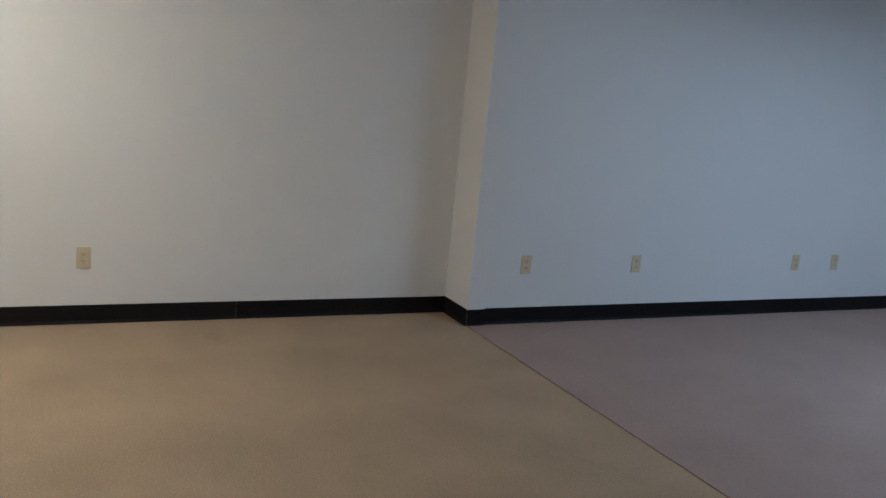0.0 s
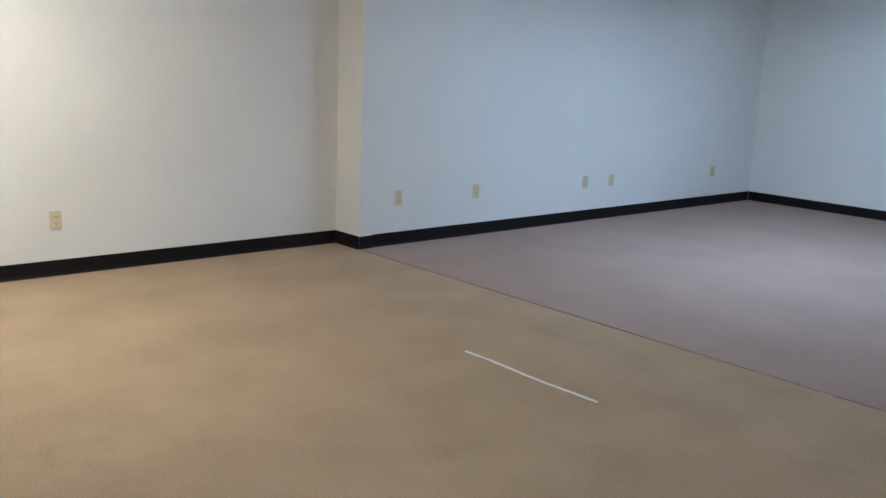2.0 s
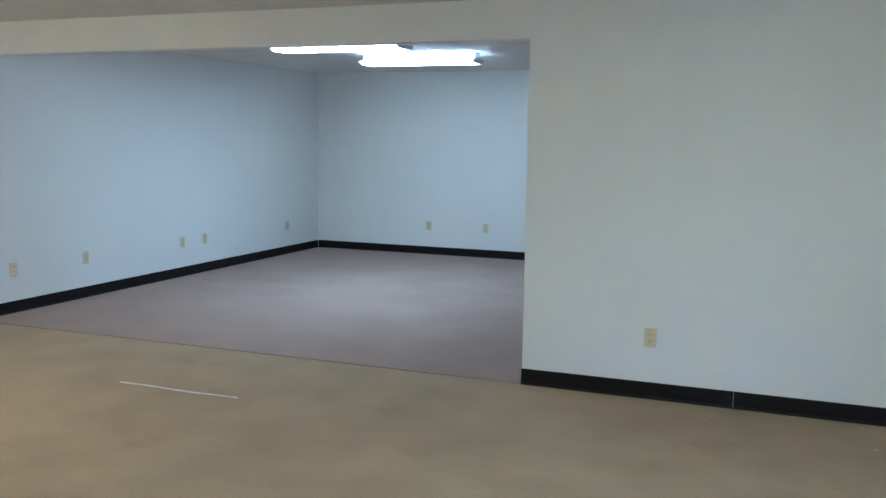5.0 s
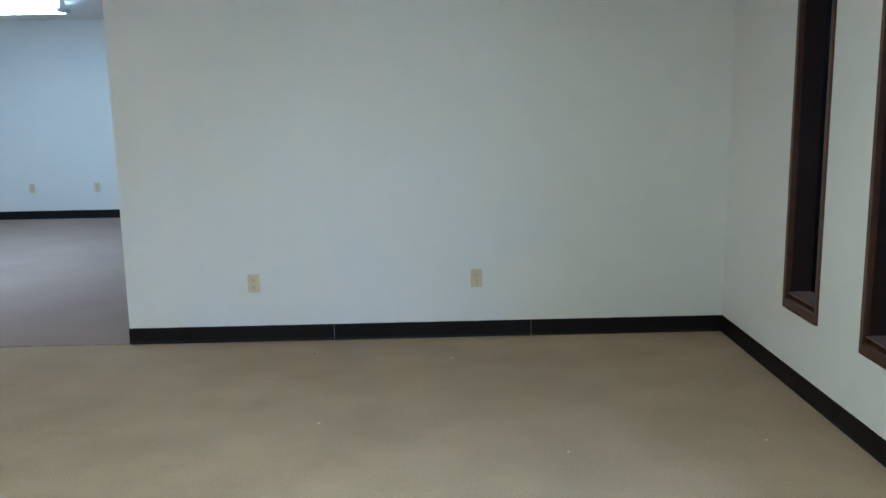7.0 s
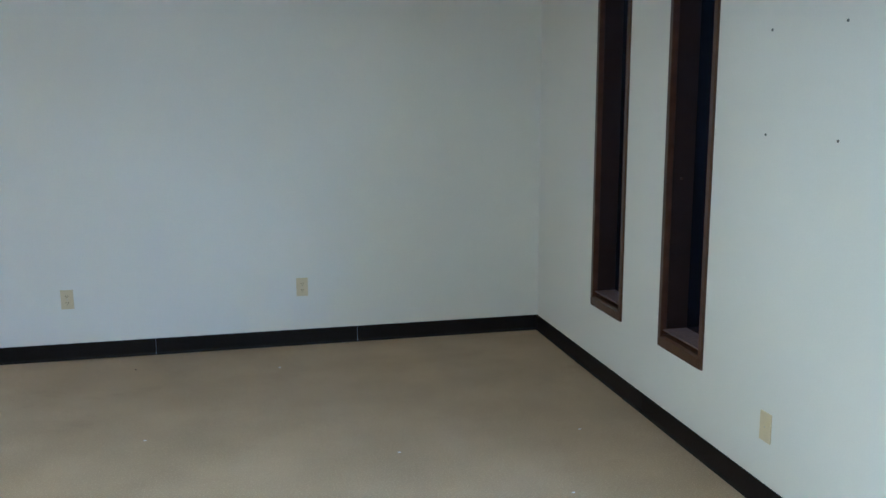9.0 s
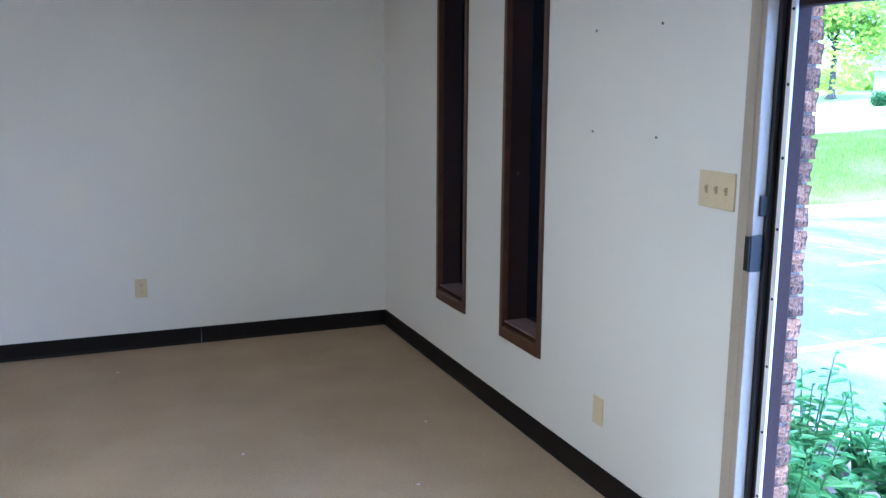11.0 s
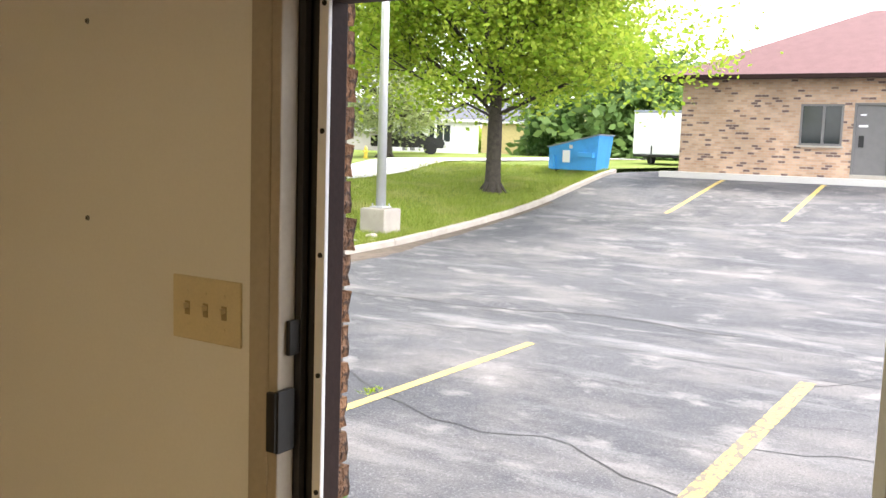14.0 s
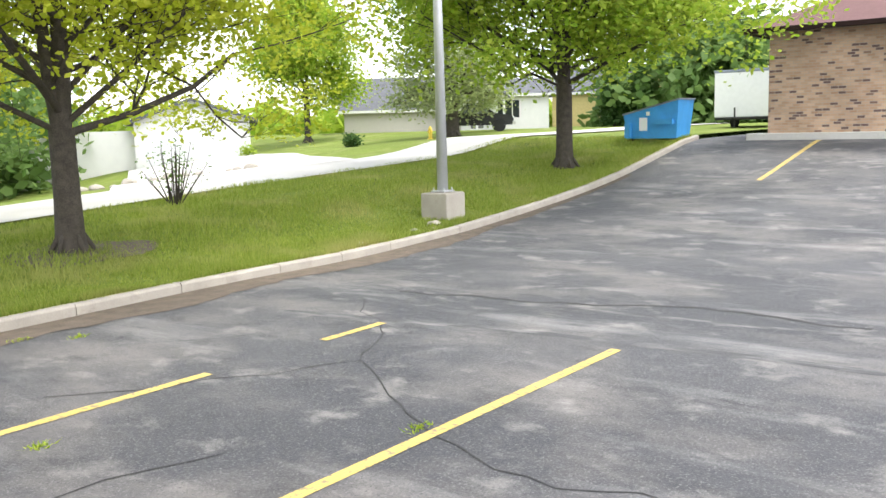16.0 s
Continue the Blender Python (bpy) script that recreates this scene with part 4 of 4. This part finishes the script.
def bush(x, y, r, h, mat, label, n, size, seed, name="bush", twig=True):
    t = empty(name, pose(x, y, ground_z(x, y)), label, "bush")
    g = random.Random(seed)
    bm = bmesh.new()
    pts = []
    for _ in range(n):
        a, tilt = g.random() * 6.283, abs(g.gauss(0, 0.5))
        L = h * (0.55 + 0.5 * g.random())
        e = Vector((math.cos(a) * math.sin(tilt) * r * 1.6, math.sin(a) * math.sin(tilt) * r * 1.6, L * math.cos(tilt * 0.8)))
        cyl(bm, (math.cos(a) * r * 0.15, math.sin(a) * r * 0.15, -0.05), e, 0.016, 0.005, 5)
        for q in (0.45, 0.6, 0.75, 0.9, 1.0):
            pts.append(tuple(e * q))
    part("shrub_wood", bm, BARK, t)
    c = new("foliage", leaf_mesh("foliage", pts, mat, size, 4 if twig else 10, 0.1 if twig else 0.16, seed))
    c.parent = t


bush(14.0, 17.3, 0.6, 1.3, LEAF_C, "bare twiggy shrub with a few grey leaves", 22, 0.03, 3)
bush(35.6, 31.9, 0.28, 0.5, LEAF_D, "round dark clipped bush on the far lawn", 30, 0.06, 5, twig=False)
bush(32.6, 36.2, 0.3, 0.5, LEAF_B, "small green plant at the garage corner", 12, 0.05, 6, twig=False)


def woods(name, spots, mat, label, seed, size=0.5):
    g = random.Random(seed)
    pts = []
    for x, y, z, r, h in spots:
        for _ in range(int(40 * r)):
            a, s = g.random() * 6.283, g.random()
            rr = r * math.sqrt(g.random())
            pts.append((x + math.cos(a) * rr, y + math.sin(a) * rr, z + h * (0.05 + 0.95 * s * (1 - 0.5 * (rr / r) ** 2))))
    ob = new(name, leaf_mesh(name, pts, mat, size, 8, size * 1.6, seed))
    return tagged(ob, label, "woods", kind="stuff")


g = random.Random(77)
spots = [(85 * math.cos(a) + g.uniform(-8, 8), 85 * math.sin(a) + g.uniform(-8, 8), -1.5, g.uniform(4, 6), g.uniform(3, 6)) for a in [radians(d) for d in np.arange(33, 85, 2.4)]]
woods("far_woods", spots, LEAF_B, "far belt of spring-green trees", 3, 0.42)
spots = [(70 * math.cos(radians(d)) + g.uniform(-4, 4), 70 * math.sin(radians(d)) + g.uniform(-4, 4), 0, g.uniform(4, 6), g.uniform(8, 12)) for d in (13, 15, 16.5, 18, 19.5, 21, 22.5, 24)]
woods("woods_behind_building", spots, LEAF_C, "deep green trees behind the brick building", 4, 0.36)
spots = [(g.uniform(8, 24), g.uniform(40, 52), -1.5, g.uniform(4, 6), g.uniform(7, 12)) for d in range(12)]
woods("woods_behind_garage", spots, LEAF_C, "deep green trees behind the white garage", 6, 0.3)

# ---- brick building across the lot ----
bb = empty("brick_building", pose(29.4, -0.45, 1.02), "single-storey tan brick building with a red-brown hip roof", "building")
WY, DYB = (5.44, 6.63), (4.14, 5.16)
bm = bmesh.new()
for y0, y1, z0, z1 in ((-16, DYB[0], 0, 2.95), (DYB[1], WY[0], 0, 2.95), (WY[1], 10.22, 0, 2.95), (WY[0], WY[1], 0, 0.94), (WY[0], WY[1], 2.16, 2.95), (DYB[0], DYB[1], 2.19, 2.95)):
    box(bm, 0, 0.25, y0, y1, z0, z1)
box(bm, 0.25, 11, 9.97, 10.22, 0, 2.95)
box(bm, 10.75, 11, -16, 9.97, 0, 2.95)
part("wall", bm, FARBRICK, bb)
bm = bmesh.new()
e = 0.55
A_ = [(-e, -16 - e, 2.95), (11 + e, -16 - e, 2.95), (11 + e, 10.22 + e, 2.95), (-e, 10.22 + e, 2.95)]
R_ = [(5.5, -10.5, 5.6), (5.5, 5.6, 5.6)]
vs = [bm.verts.new(p) for p in A_ + R_]
for f in ((0, 3, 5, 4), (3, 2, 5), (2, 1, 4, 5), (1, 0, 4)):
    bm.faces.new([vs[i] for i in f])
part("roof", bm, SHINGLE, bb)
part("soffit", bm_box(-e + 0.02, 11 + e - 0.02, -16 - e + 0.02, 10.22 + e - 0.02, 2.9, 2.945), BRONZE, bb)
part("gutter", bm_box(-e - 0.1, -e + 0.02, -16 - e, 10.22 + e, 2.86, 3.0, bevel=0.02), BRONZE, bb, "brown gutter")
part("gutter", bm_box(-e + 0.02, 11 + e, 10.22 + e - 0.02, 10.22 + e + 0.1, 2.86, 3.0, bevel=0.02), BRONZE, bb, "brown gutter")
win = part("window", bm_box(0.04, 0.10, WY[0], WY[1], 0.94, 2.16), DARKGLASS, bb, "dark two-pane window")
for y0, y1, z0, z1 in ((WY[0], WY[0] + 0.06, 0.94, 2.16), (WY[1] - 0.06, WY[1], 0.94, 2.16), (WY[0] + 0.5, WY[0] + 0.58, 1.0, 2.1), (WY[0] + 0.06, WY[1] - 0.06, 0.94, 1.0), (WY[0] + 0.06, WY[1] - 0.06, 2.1, 2.16)):
    part("window_frame", bm_box(-0.01, 0.035, y0, y1, z0, z1), GREYDOOR, win)
part("window_sill", bm_box(-0.06, 0.03, WY[0] - 0.05, WY[1] + 0.05, 0.88, 0.935), CONCRETE, win)
dr = part("door", bm_box(0.06, 0.11, DYB[0] + 0.06, DYB[1] - 0.06, 0.13, 2.13), GREYDOOR, bb, "grey steel door")
for y0, y1, z0, z1 in ((DYB[0], DYB[0] + 0.06, 0.12, 2.19), (DYB[1] - 0.06, DYB[1], 0.12, 2.19), (DYB[0] + 0.06, DYB[1] - 0.06, 2.13, 2.19)):
    part("door_frame", bm_box(-0.01, 0.11, y0, y1, z0, z1), GREYDOOR, dr)
part("door_step", bm_box(-0.05, 0.25, DYB[0], DYB[1], 0.0, 0.12), CONCRETE, bb)
part("pull_plate", bm_box(0.03, 0.058, 4.86, 5.0, 0.92, 1.25), BLACK, dr, "dark pull plate")
part("notice", bm_box(0.05, 0.058, 4.78, 5.02, 1.5, 1.56), STRIP, dr, "white notice")
part("notice", bm_box(0.05, 0.058, 4.84, 5.0, 1.83, 1.87), STRIP, dr, "white notice")
solid("pavement_building", bm_box(28.75, 29.399, -16, 10.2, 0.3, 1.03, bevel=0.02), PALE, "pale concrete walk along the brick building", "pavement", kind="structure")

# ---- dumpster ----
dp = empty("dumpster", pose(28.3, 12.76, ground_z(28.3, 12.76) - 0.03) @ Matrix.Diagonal((0.82, 0.8, 0.98, 1)), "blue steel dumpster with sloped lid, standing at the kerb end", "dumpster")
bm = bmesh.new()
vs = [bm.verts.new(p) for p in ((-0.55, -1.0, 0.08), (0.7, -1.0, 0.08), (0.7, 0.95, 0.08), (-0.55, 0.95, 0.08), (-0.65, -1.12, 1.22), (0.85, -1.12, 1.22), (0.85, 1.05, 0.8), (-0.65, 1.05, 0.8))]
for f in ((0, 1, 2, 3), (4, 7, 6, 5), (0, 4, 5, 1), (1, 5, 6, 2), (2, 6, 7, 3), (3, 7, 4, 0)):
    bm.faces.new([vs[i] for i in f])
part("body", bm, BLUE, dp)
for s in (0, 1):
    bm = bmesh.new()
    x0, x1 = (-0.7, 0.08) if s == 0 else (0.1, 0.9)
    vs = [bm.verts.new(p) for z in (0.0, 0.04) for p in ((x0, -1.16, 1.235 + z), (x1, -1.16, 1.235 + z), (x1, 1.1, 0.8 + z), (x0, 1.1, 0.8 + z))]
    for f in ((0, 1, 2, 3), (4, 7, 6, 5), (0, 4, 5, 1), (1, 5, 6, 2), (2, 6, 7, 3), (3, 7, 4, 0)):
        bm.faces.new([vs[i] for i in f])
    part("lid", bm, LID, dp, "grey plastic lid")
part("fork_pocket", bm_box(-0.82, -0.6, -0.95, -0.3, 0.5, 0.66, bevel=0.01), BLUE, dp)
part("fork_pocket", bm_box(-0.8, -0.6, 0.75, 0.95, 0.1, 0.55, bevel=0.01), BLUE, dp)
part("label_plate", bm_box(-0.645, -0.635, 0.1, 0.42, 0.32, 0.72), STRIP, dp, "white printed label")
part("label_plate", bm_box(-0.66, -0.65, 0.0, 0.14, 0.78, 0.9), STRIP, dp, "small white label")
for yy in (-0.8, 0.75):
    part("skid", bm_box(-0.5, 0.65, yy - 0.05, yy + 0.05, 0.0, 0.08), BLACK, dp)

# ---- cargo trailer ----
tr = empty("cargo_trailer", pose(40.3, 14.1, ground_z(40.3, 14.1)), "white enclosed cargo trailer parked behind the brick building", "trailer")
part("body", bm_box(-0.2, 4.2, -1.2, 1.15, 0.45, 2.35, bevel=0.06), WHITE, tr)
part("roof_cap", bm_box(-0.22, 4.2, -1.22, 1.17, 2.3, 2.42, bevel=0.03), LID, tr, "grey roof trim")
part("frame_rail", bm_box(-0.22, 4.2, -1.15, 1.1, 0.34, 0.45), BLACK, tr)
bm = bmesh.new()
for s in (-1, 1):
    cyl(bm, (-0.2, s * 0.7, 0.42), (-1.2, 0, 0.42), 0.045, n=8)
part("tongue", bm, BLACK, tr)
bm = bmesh.new()
cyl(bm, (-1.0, 0, 0.05), (-1.0, 0, 0.85), 0.035, n=8)
part("jack", bm, BLACK, tr)
for s in (-1.1, 1.0):
    bm = bmesh.new()
    cyl(bm, (2.0, s - 0.1, 0.32), (2.0, s + 0.1, 0.32), 0.33, n=20)
    part("wheel", bm, RUBBER, tr)


# ---- far houses ----
def house(name, x, y, turn, wx, wy, h, rise, wall, roof, label, zoff=0.0, lap=0.2):
    """A gabled house; its ridge runs along its own y, the front faces its own -x."""
    t = empty(name, pose(x, y, ground_z(x, y) + zoff, 0, 0, turn), label, "house")
    bm = box(bmesh.new(), 0, wx, 0, wy, -0.6, h)
    part("wall", bm, wall, t)
    for y0 in (0.0, wy - 0.12):
        part("gable", prism(bmesh.new(), ((0, h), (wx, h), (wx / 2, h + rise)), y0, y0 + 0.12), wall, t)
    o = 0.4
    bm = bmesh.new()
    k = rise / (wx / 2)
    prism(bm, ((-o, h - o * k), (wx / 2, h + rise), (wx + o, h - o * k), (wx + o, h - o * k + 0.16), (wx / 2, h + rise + 0.16), (-o, h - o * k + 0.16)), -o, wy + o)
    part("roof", bm, roof, t)
    part("fascia", bm_box(-o - 0.03, -o, -o, wy + o, h - o * k - 0.02, h - o * k + 0.16), SIDING, t)
    n = int(h / lap)
    bm = bmesh.new()
    for i in range(n):
        box(bm, -0.014, -0.0005, 0, wy, i * lap, i * lap + lap * 0.9)
    part("siding", bm, wall, t)
    return t


gar = house("garage", 29.1, 40.4, -40, 5.6, 8.0, 2.3, 1.0, SIDING, GREYROOF, "white sided garage with a low gable roof")
part("side_wing", bm_box(-5.5, -0.01, 0.6, 6.0, -0.6, 1.9), SIDING, gar)
for i in range(2):
    part("garage_door", bm_box(0.5, 2.6, -0.03, -0.001, 0, 2.0) if i == 0 else bm_box(3.0, 5.1, -0.03, -0.001, 0, 2.0), WHITE, gar, "white garage door")
shed = house("outbuilding", 56.4, 38.6, 42, 7, 9.5, 2.0, 2.2, CREAM, GREYROOF, "long cream outbuilding with a dark grey roof", -0.35)
hs = house("cottage", 57.8, 33.4, 31, 7, 6.2, 2.4, 1.1, SIDING, GREYROOF, "white cottage with a small porch window")
w_ = part("window", bm_box(-0.05, -0.015, 2.0, 3.6, 0.8, 2.0), DARKGLASS, hs, "dark multi-pane window")
for k in range(4):
    part("muntin", bm_box(-0.07, -0.05, 2.0 + k * 0.52, 2.06 + k * 0.52, 0.8, 2.0), SIDING, w_)
part("door", bm_box(-0.05, -0.015, 4.6, 5.5, 0.1, 2.1), GREYDOOR, hs, "dark porch door")
bm = bmesh.new()
for y0, y1 in ((3.0, 7.2),):
    a = [bm.verts.new((x, y, z)) for x in (-1.2, 0.4) for y, z in ((y0, 2.3), (y1, 2.3), ((y0 + y1) / 2, 3.75))]
    for f in ((0, 1, 2), (3, 5, 4), (0, 3, 4, 1), (1, 4, 5, 2), (2, 5, 3, 0)):
        bm.faces.new([a[i] for i in f])
part("porch_gable", bm, SIDING, hs, "white sided porch gable")
for y0, y1, z0, z1 in ((2.7, 5.1, 2.12, 3.78), (7.5, 5.1, 2.12, 3.78)):
    bm = bmesh.new()
    vs = [bm.verts.new((x, y, z + d)) for d in (0.02, 0.14) for x, y, z in ((-1.5, y0, z0), (2.5, y0, z0), (2.5, y1, z1), (-1.5, y1, z1))]
    for f in ((0, 1, 2, 3), (4, 7, 6, 5), (0, 4, 5, 1), (1, 5, 6, 2), (2, 6, 7, 3), (3, 7, 4, 0)):
        bm.faces.new([vs[i] for i in f])
    part("porch_roof", bm, GREYROOF, hs)
for y in (3.1, 5.0, 7.1):
    part("porch_post", bm_box(-1.15, -1.0, y - 0.08, y + 0.08, -0.5, 2.3, bevel=0.01), SIDING, hs)
hs2 = house("cottage", 70, 31.5, 8, 8, 8, 2.8, 2.0, material("yellow_siding", (0.62, 0.5, 0.22), 0.7), GREYROOF, "pale yellow house beyond the evergreens")

# ---- parked car ----
car = empty("parked_car", pose(47.9, 32.9, ground_z(47.9, 32.9), 0, 0, -54), "black pickup truck parked by the cottage", "car")
bm = bmesh.new()
prism(bm, ((-2.3, 0.4), (2.3, 0.4), (2.32, 0.85), (2.1, 1.02), (1.1, 1.08), (0.55, 1.62), (-0.7, 1.66), (-0.85, 1.08), (-2.28, 1.08)), -0.92, 0.92)
bmesh.ops.bevel(bm, geom=bm.edges[:], offset=0.07, segments=2, affect="EDGES")
part("body", bm, CARPAINT, car)
for s in (-0.93, 0.93):
    bm = bmesh.new()
    prism(bm, ((-0.7, 1.1), (0.9, 1.1), (0.5, 1.55), (-0.62, 1.58)), s - 0.008, s + 0.008)
    part("side_window", bm, SKYGLASS, car)
    for x in (-1.45, 1.45):
        bm = bmesh.new()
        cyl(bm, (x, s - 0.1, 0.37), (x, s + 0.02, 0.37), 0.37, n=20)
        wh = part("wheel", bm, RUBBER, car)
        bm = bmesh.new()
        cyl(bm, (x, s - 0.02, 0.37), (x, s + 0.03, 0.37), 0.22, n=16)
        part("rim", bm, STEEL, wh)
    part("headlight", bm_box(2.24, 2.34, s * 0.75 - 0.15, s * 0.75 + 0.15, 0.72, 0.9, bevel=0.02), WHITE, car)
bm = bmesh.new()
prism(bm, ((1.06, 1.12), (1.09, 1.12), (0.62, 1.6), (0.59, 1.6)), -0.8, 0.8)
part("windscreen", bm, SKYGLASS, car, "windscreen mirroring the bright sky")
part("bumper", bm_box(2.2, 2.42, -0.9, 0.9, 0.42, 0.62, bevel=0.04), STEEL, car)

# ---- hydrant, mailbox, stones ----
hx, hy = 30.1, 22.8
hd = empty("fire_hydrant", pose(hx, hy, ground_z(hx, hy)) @ Matrix.Diagonal((0.65, 0.65, 0.65, 1)), "yellow fire hydrant beside the lane", "hydrant")
bm = bmesh.new()
cyl(bm, (0, 0, 0), (0, 0, 0.06), 0.18, n=16)
cyl(bm, (0, 0, 0.06), (0, 0, 0.6), 0.11, n=16)
cyl(bm, (0, 0, 0.6), (0, 0, 0.78), 0.14, 0.04, 16)
part("barrel", bm, HYDRANT, hd)
bm = bmesh.new()
cyl(bm, (-0.2, 0, 0.45), (0.2, 0, 0.45), 0.06, n=12)
part("nozzle", bm, HYDRANT, hd)
for x, y, r, mt in ((13.6, 11.75, 0.1, STRIP), (16.1, 12.1, 0.16, CONCRETE), (15.3, 11.95, 0.1, CONCRETE), (15.75, 11.85, 0.08, CONCRETE)):
    bm = bmesh.new()
    bmesh.ops.create_icosphere(bm, subdivisions=2, radius=r)
    for v in bm.verts:
        v.co *= 1 + 0.25 * noise.noise(v.co * 9)
        v.co.z *= 0.5
    bmesh.ops.translate(bm, vec=(x, y, ground_z(x, y) + r * 0.2), verts=bm.verts[:])
    solid("stone", bm, mt, "small pale stone on the grass at the kerb", "stone", "stones")

# ---- rubble in front of the garage ----
for i in range(16):
    a = i / 15
    x, y, r = 16.0 + 7 * a + rng.uniform(-0.4, 0.4), 25.0 + rng.uniform(-0.5, 0.5), rng.uniform(0.12, 0.3)
    bm = bmesh.new()
    bmesh.ops.create_icosphere(bm, subdivisions=2, radius=r)
    for v in bm.verts:
        v.co *= 1 + 0.3 * noise.noise(v.co * 5 + Vector((i, 0, 0)))
        v.co.z *= 0.6
    bmesh.ops.translate(bm, vec=(x, y, ground_z(x, y) + r * 0.3), verts=bm.verts[:])
    solid("landscape_stone", bm, CONCRETE, "rough grey stone edging the far drive", "stone", "stones by the drive")


# ---- weeds in the bed by the door ----
def weed(x, y, h, seed):
    g = random.Random(seed)
    t = empty("weed", pose(x, y, -0.42), "tall leafy green weed in the bed by the door", "plant", "weeds by the door")
    verts, faces = [], []
    for _ in range(g.randint(5, 7)):
        lean = Vector((g.gauss(0, 0.26), g.gauss(0, 0.26), 1)).normalized()
        hh = h * g.uniform(0.45, 1.0)
        top = lean * hh
        bm = bmesh.new()
        cyl(bm, (0, 0, -0.02), top, 0.007, 0.003, 6)
        part("stem", bm, LEAF_W, t)
        k = int(hh / 0.034)
        for i in range(2, k + 1):
            p = lean * (hh * i / k)
            a = i * 2.4 + g.random()
            L = g.uniform(0.09, 0.16) * (1.15 - 0.6 * i / k) * g.uniform(0.8, 1.25)
            d = Vector((math.cos(a), math.sin(a), g.uniform(0.1, 0.6)))
            s = Vector((-math.sin(a), math.cos(a), 0)) * L * 0.17
            b = len(verts)
            q = [p, p + d * L * 0.35 + s, p + d * L * 0.75 + s * 0.8 - Vector((0, 0, L * 0.1)), p + d * L - Vector((0, 0, L * 0.35)),
                 p + d * L * 0.75 - s * 0.8 - Vector((0, 0, L * 0.1)), p + d * L * 0.35 - s]
            verts += [tuple(v) for v in q]
            faces += [(b, b + 1, b + 2, b + 3), (b, b + 3, b + 4, b + 5)]
    c = new("foliage", sheet("foliage", verts, faces, LEAF_W))
    c.parent = t


for i in range(46):
    x, y = 2.5 + 1.35 * rng.random(), 2.48 + 1.5 * rng.random()
    weed(x, y, rng.uniform(0.28, 0.6), 100 + i)
for x, y, h in ((2.95, 2.62, 0.8), (3.3, 2.95, 0.8), (3.55, 2.55, 0.6), (2.75, 2.5, 0.72)):
    weed(x, y, h, int(x * 100))

# ---- grass blades on the near lawn ----
g = np.random.default_rng(8)
n = 110000
gx = 5 + 24 * g.random(n) ** 1.25
gy = np.array([kerb_y(v) for v in gx]) + 0.13 + 6.8 * g.random(n) ** 1.7
gz = np.array([ground_z(a, b) for a, b in zip(gx, gy)])
clump = np.array([noise.noise(Vector((a * 0.8, b * 0.8, 3))) for a, b in zip(gx, gy)])
hgt = (0.07 + 0.05 * g.random(n)) * (1 + 0.9 * clump)
th = g.random(n) * 6.283
dx, dy = np.cos(th), np.sin(th)
lean = g.normal(0, 0.04, (n, 2))
q = np.empty((n, 3, 3))
wd = 0.011
q[:, 0] = np.stack((gx - dx * wd, gy - dy * wd, gz - 0.01), 1)
q[:, 1] = np.stack((gx + dx * wd, gy + dy * wd, gz - 0.01), 1)
q[:, 2] = np.stack((gx + lean[:, 0], gy + lean[:, 1], gz + hgt), 1)
me = sheet("lawn_grass", q.reshape(-1, 3).tolist(), (np.arange(n)[:, None] * 3 + np.arange(3)).tolist(), BLADE)
tagged(new("lawn_grass", me), "uneven spring grass blades of the lawn", "grass", kind="stuff")
for x, y in ((7.3, 10.1), (6.9, 10.5), (6.95, 5.35), (5.3, 7.3)):
    t = bmesh.new()
    for i in range(40):
        a, r = rng.random() * 6.283, 0.08 * rng.random()
        b = Vector((x + r * math.cos(a) * 1.6, y + r * math.sin(a), lot_z(x)))
        s = Vector((math.cos(a * 3), math.sin(a * 3), 0)) * 0.008
        t.faces.new([t.verts.new(b - s), t.verts.new(b + s), t.verts.new(b + Vector((rng.gauss(0, 0.03), rng.gauss(0, 0.03), 0.03)))])
    solid("grass_tuft", t, LEAF_B, "yellow-green tuft growing from the asphalt", "weed", "tufts in the asphalt", "stuff")

# ---- bricks at the door's edge ----
wall_edge = empty("wall_brick_jamb", pose(0, 0, 0), "rough tumbled brick edge beside the door", "wall", kind="structure")
part("mortar", bm_box(XW + 0.152, XW + 0.240, 1.979, 2.83, -0.6, 2.5), MORTAR, wall_edge)
shapes = []
for k in range(8):
    full = k % 2 == 0
    L = 0.194 if full else 0.092
    bm = bm_box(-0.046, 0.046, 0, L, -0.0315, 0.0315)
    bmesh.ops.subdivide_edges(bm, edges=bm.edges[:], cuts=2, use_grid_fill=True)
    for v in bm.verts:
        o = Vector((k * 7.3, 0, 0))
        c = Vector((0, L / 2, 0))
        edge = sum((abs(v.co.x) > 0.04, v.co.y < 0.01 or v.co.y > L - 0.01, abs(v.co.z) > 0.028))
        v.co += (c - v.co) * (0.06 if edge >= 2 else 0.0)
        v.co += 0.006 * Vector((noise.noise(v.co * 40 + o), noise.noise(v.co * 40 + o + Vector((9, 0, 0))), noise.noise(v.co * 40 + o + Vector((0, 9, 0)))))
    shapes.append(done(bm, "brick", BRICK, False))
row = 0
z = -0.37
while z < 2.1:
    y = 1.968 + 0.012 * noise.noise(Vector((row * 1.7, 0, 0)))
    first = True
    while y < 2.79:
        half = first and row % 2
        me = shapes[(rng.randrange(4) * 2) + (1 if half else 0)]
        ob = new("brick", me)
        ob.location = (XW + 0.204 + 0.006 * rng.random(), y, z)
        ob.parent = wall_edge
        y += (0.092 if half else 0.194) + 0.011
        first = False
    z += 0.0705
    row += 1
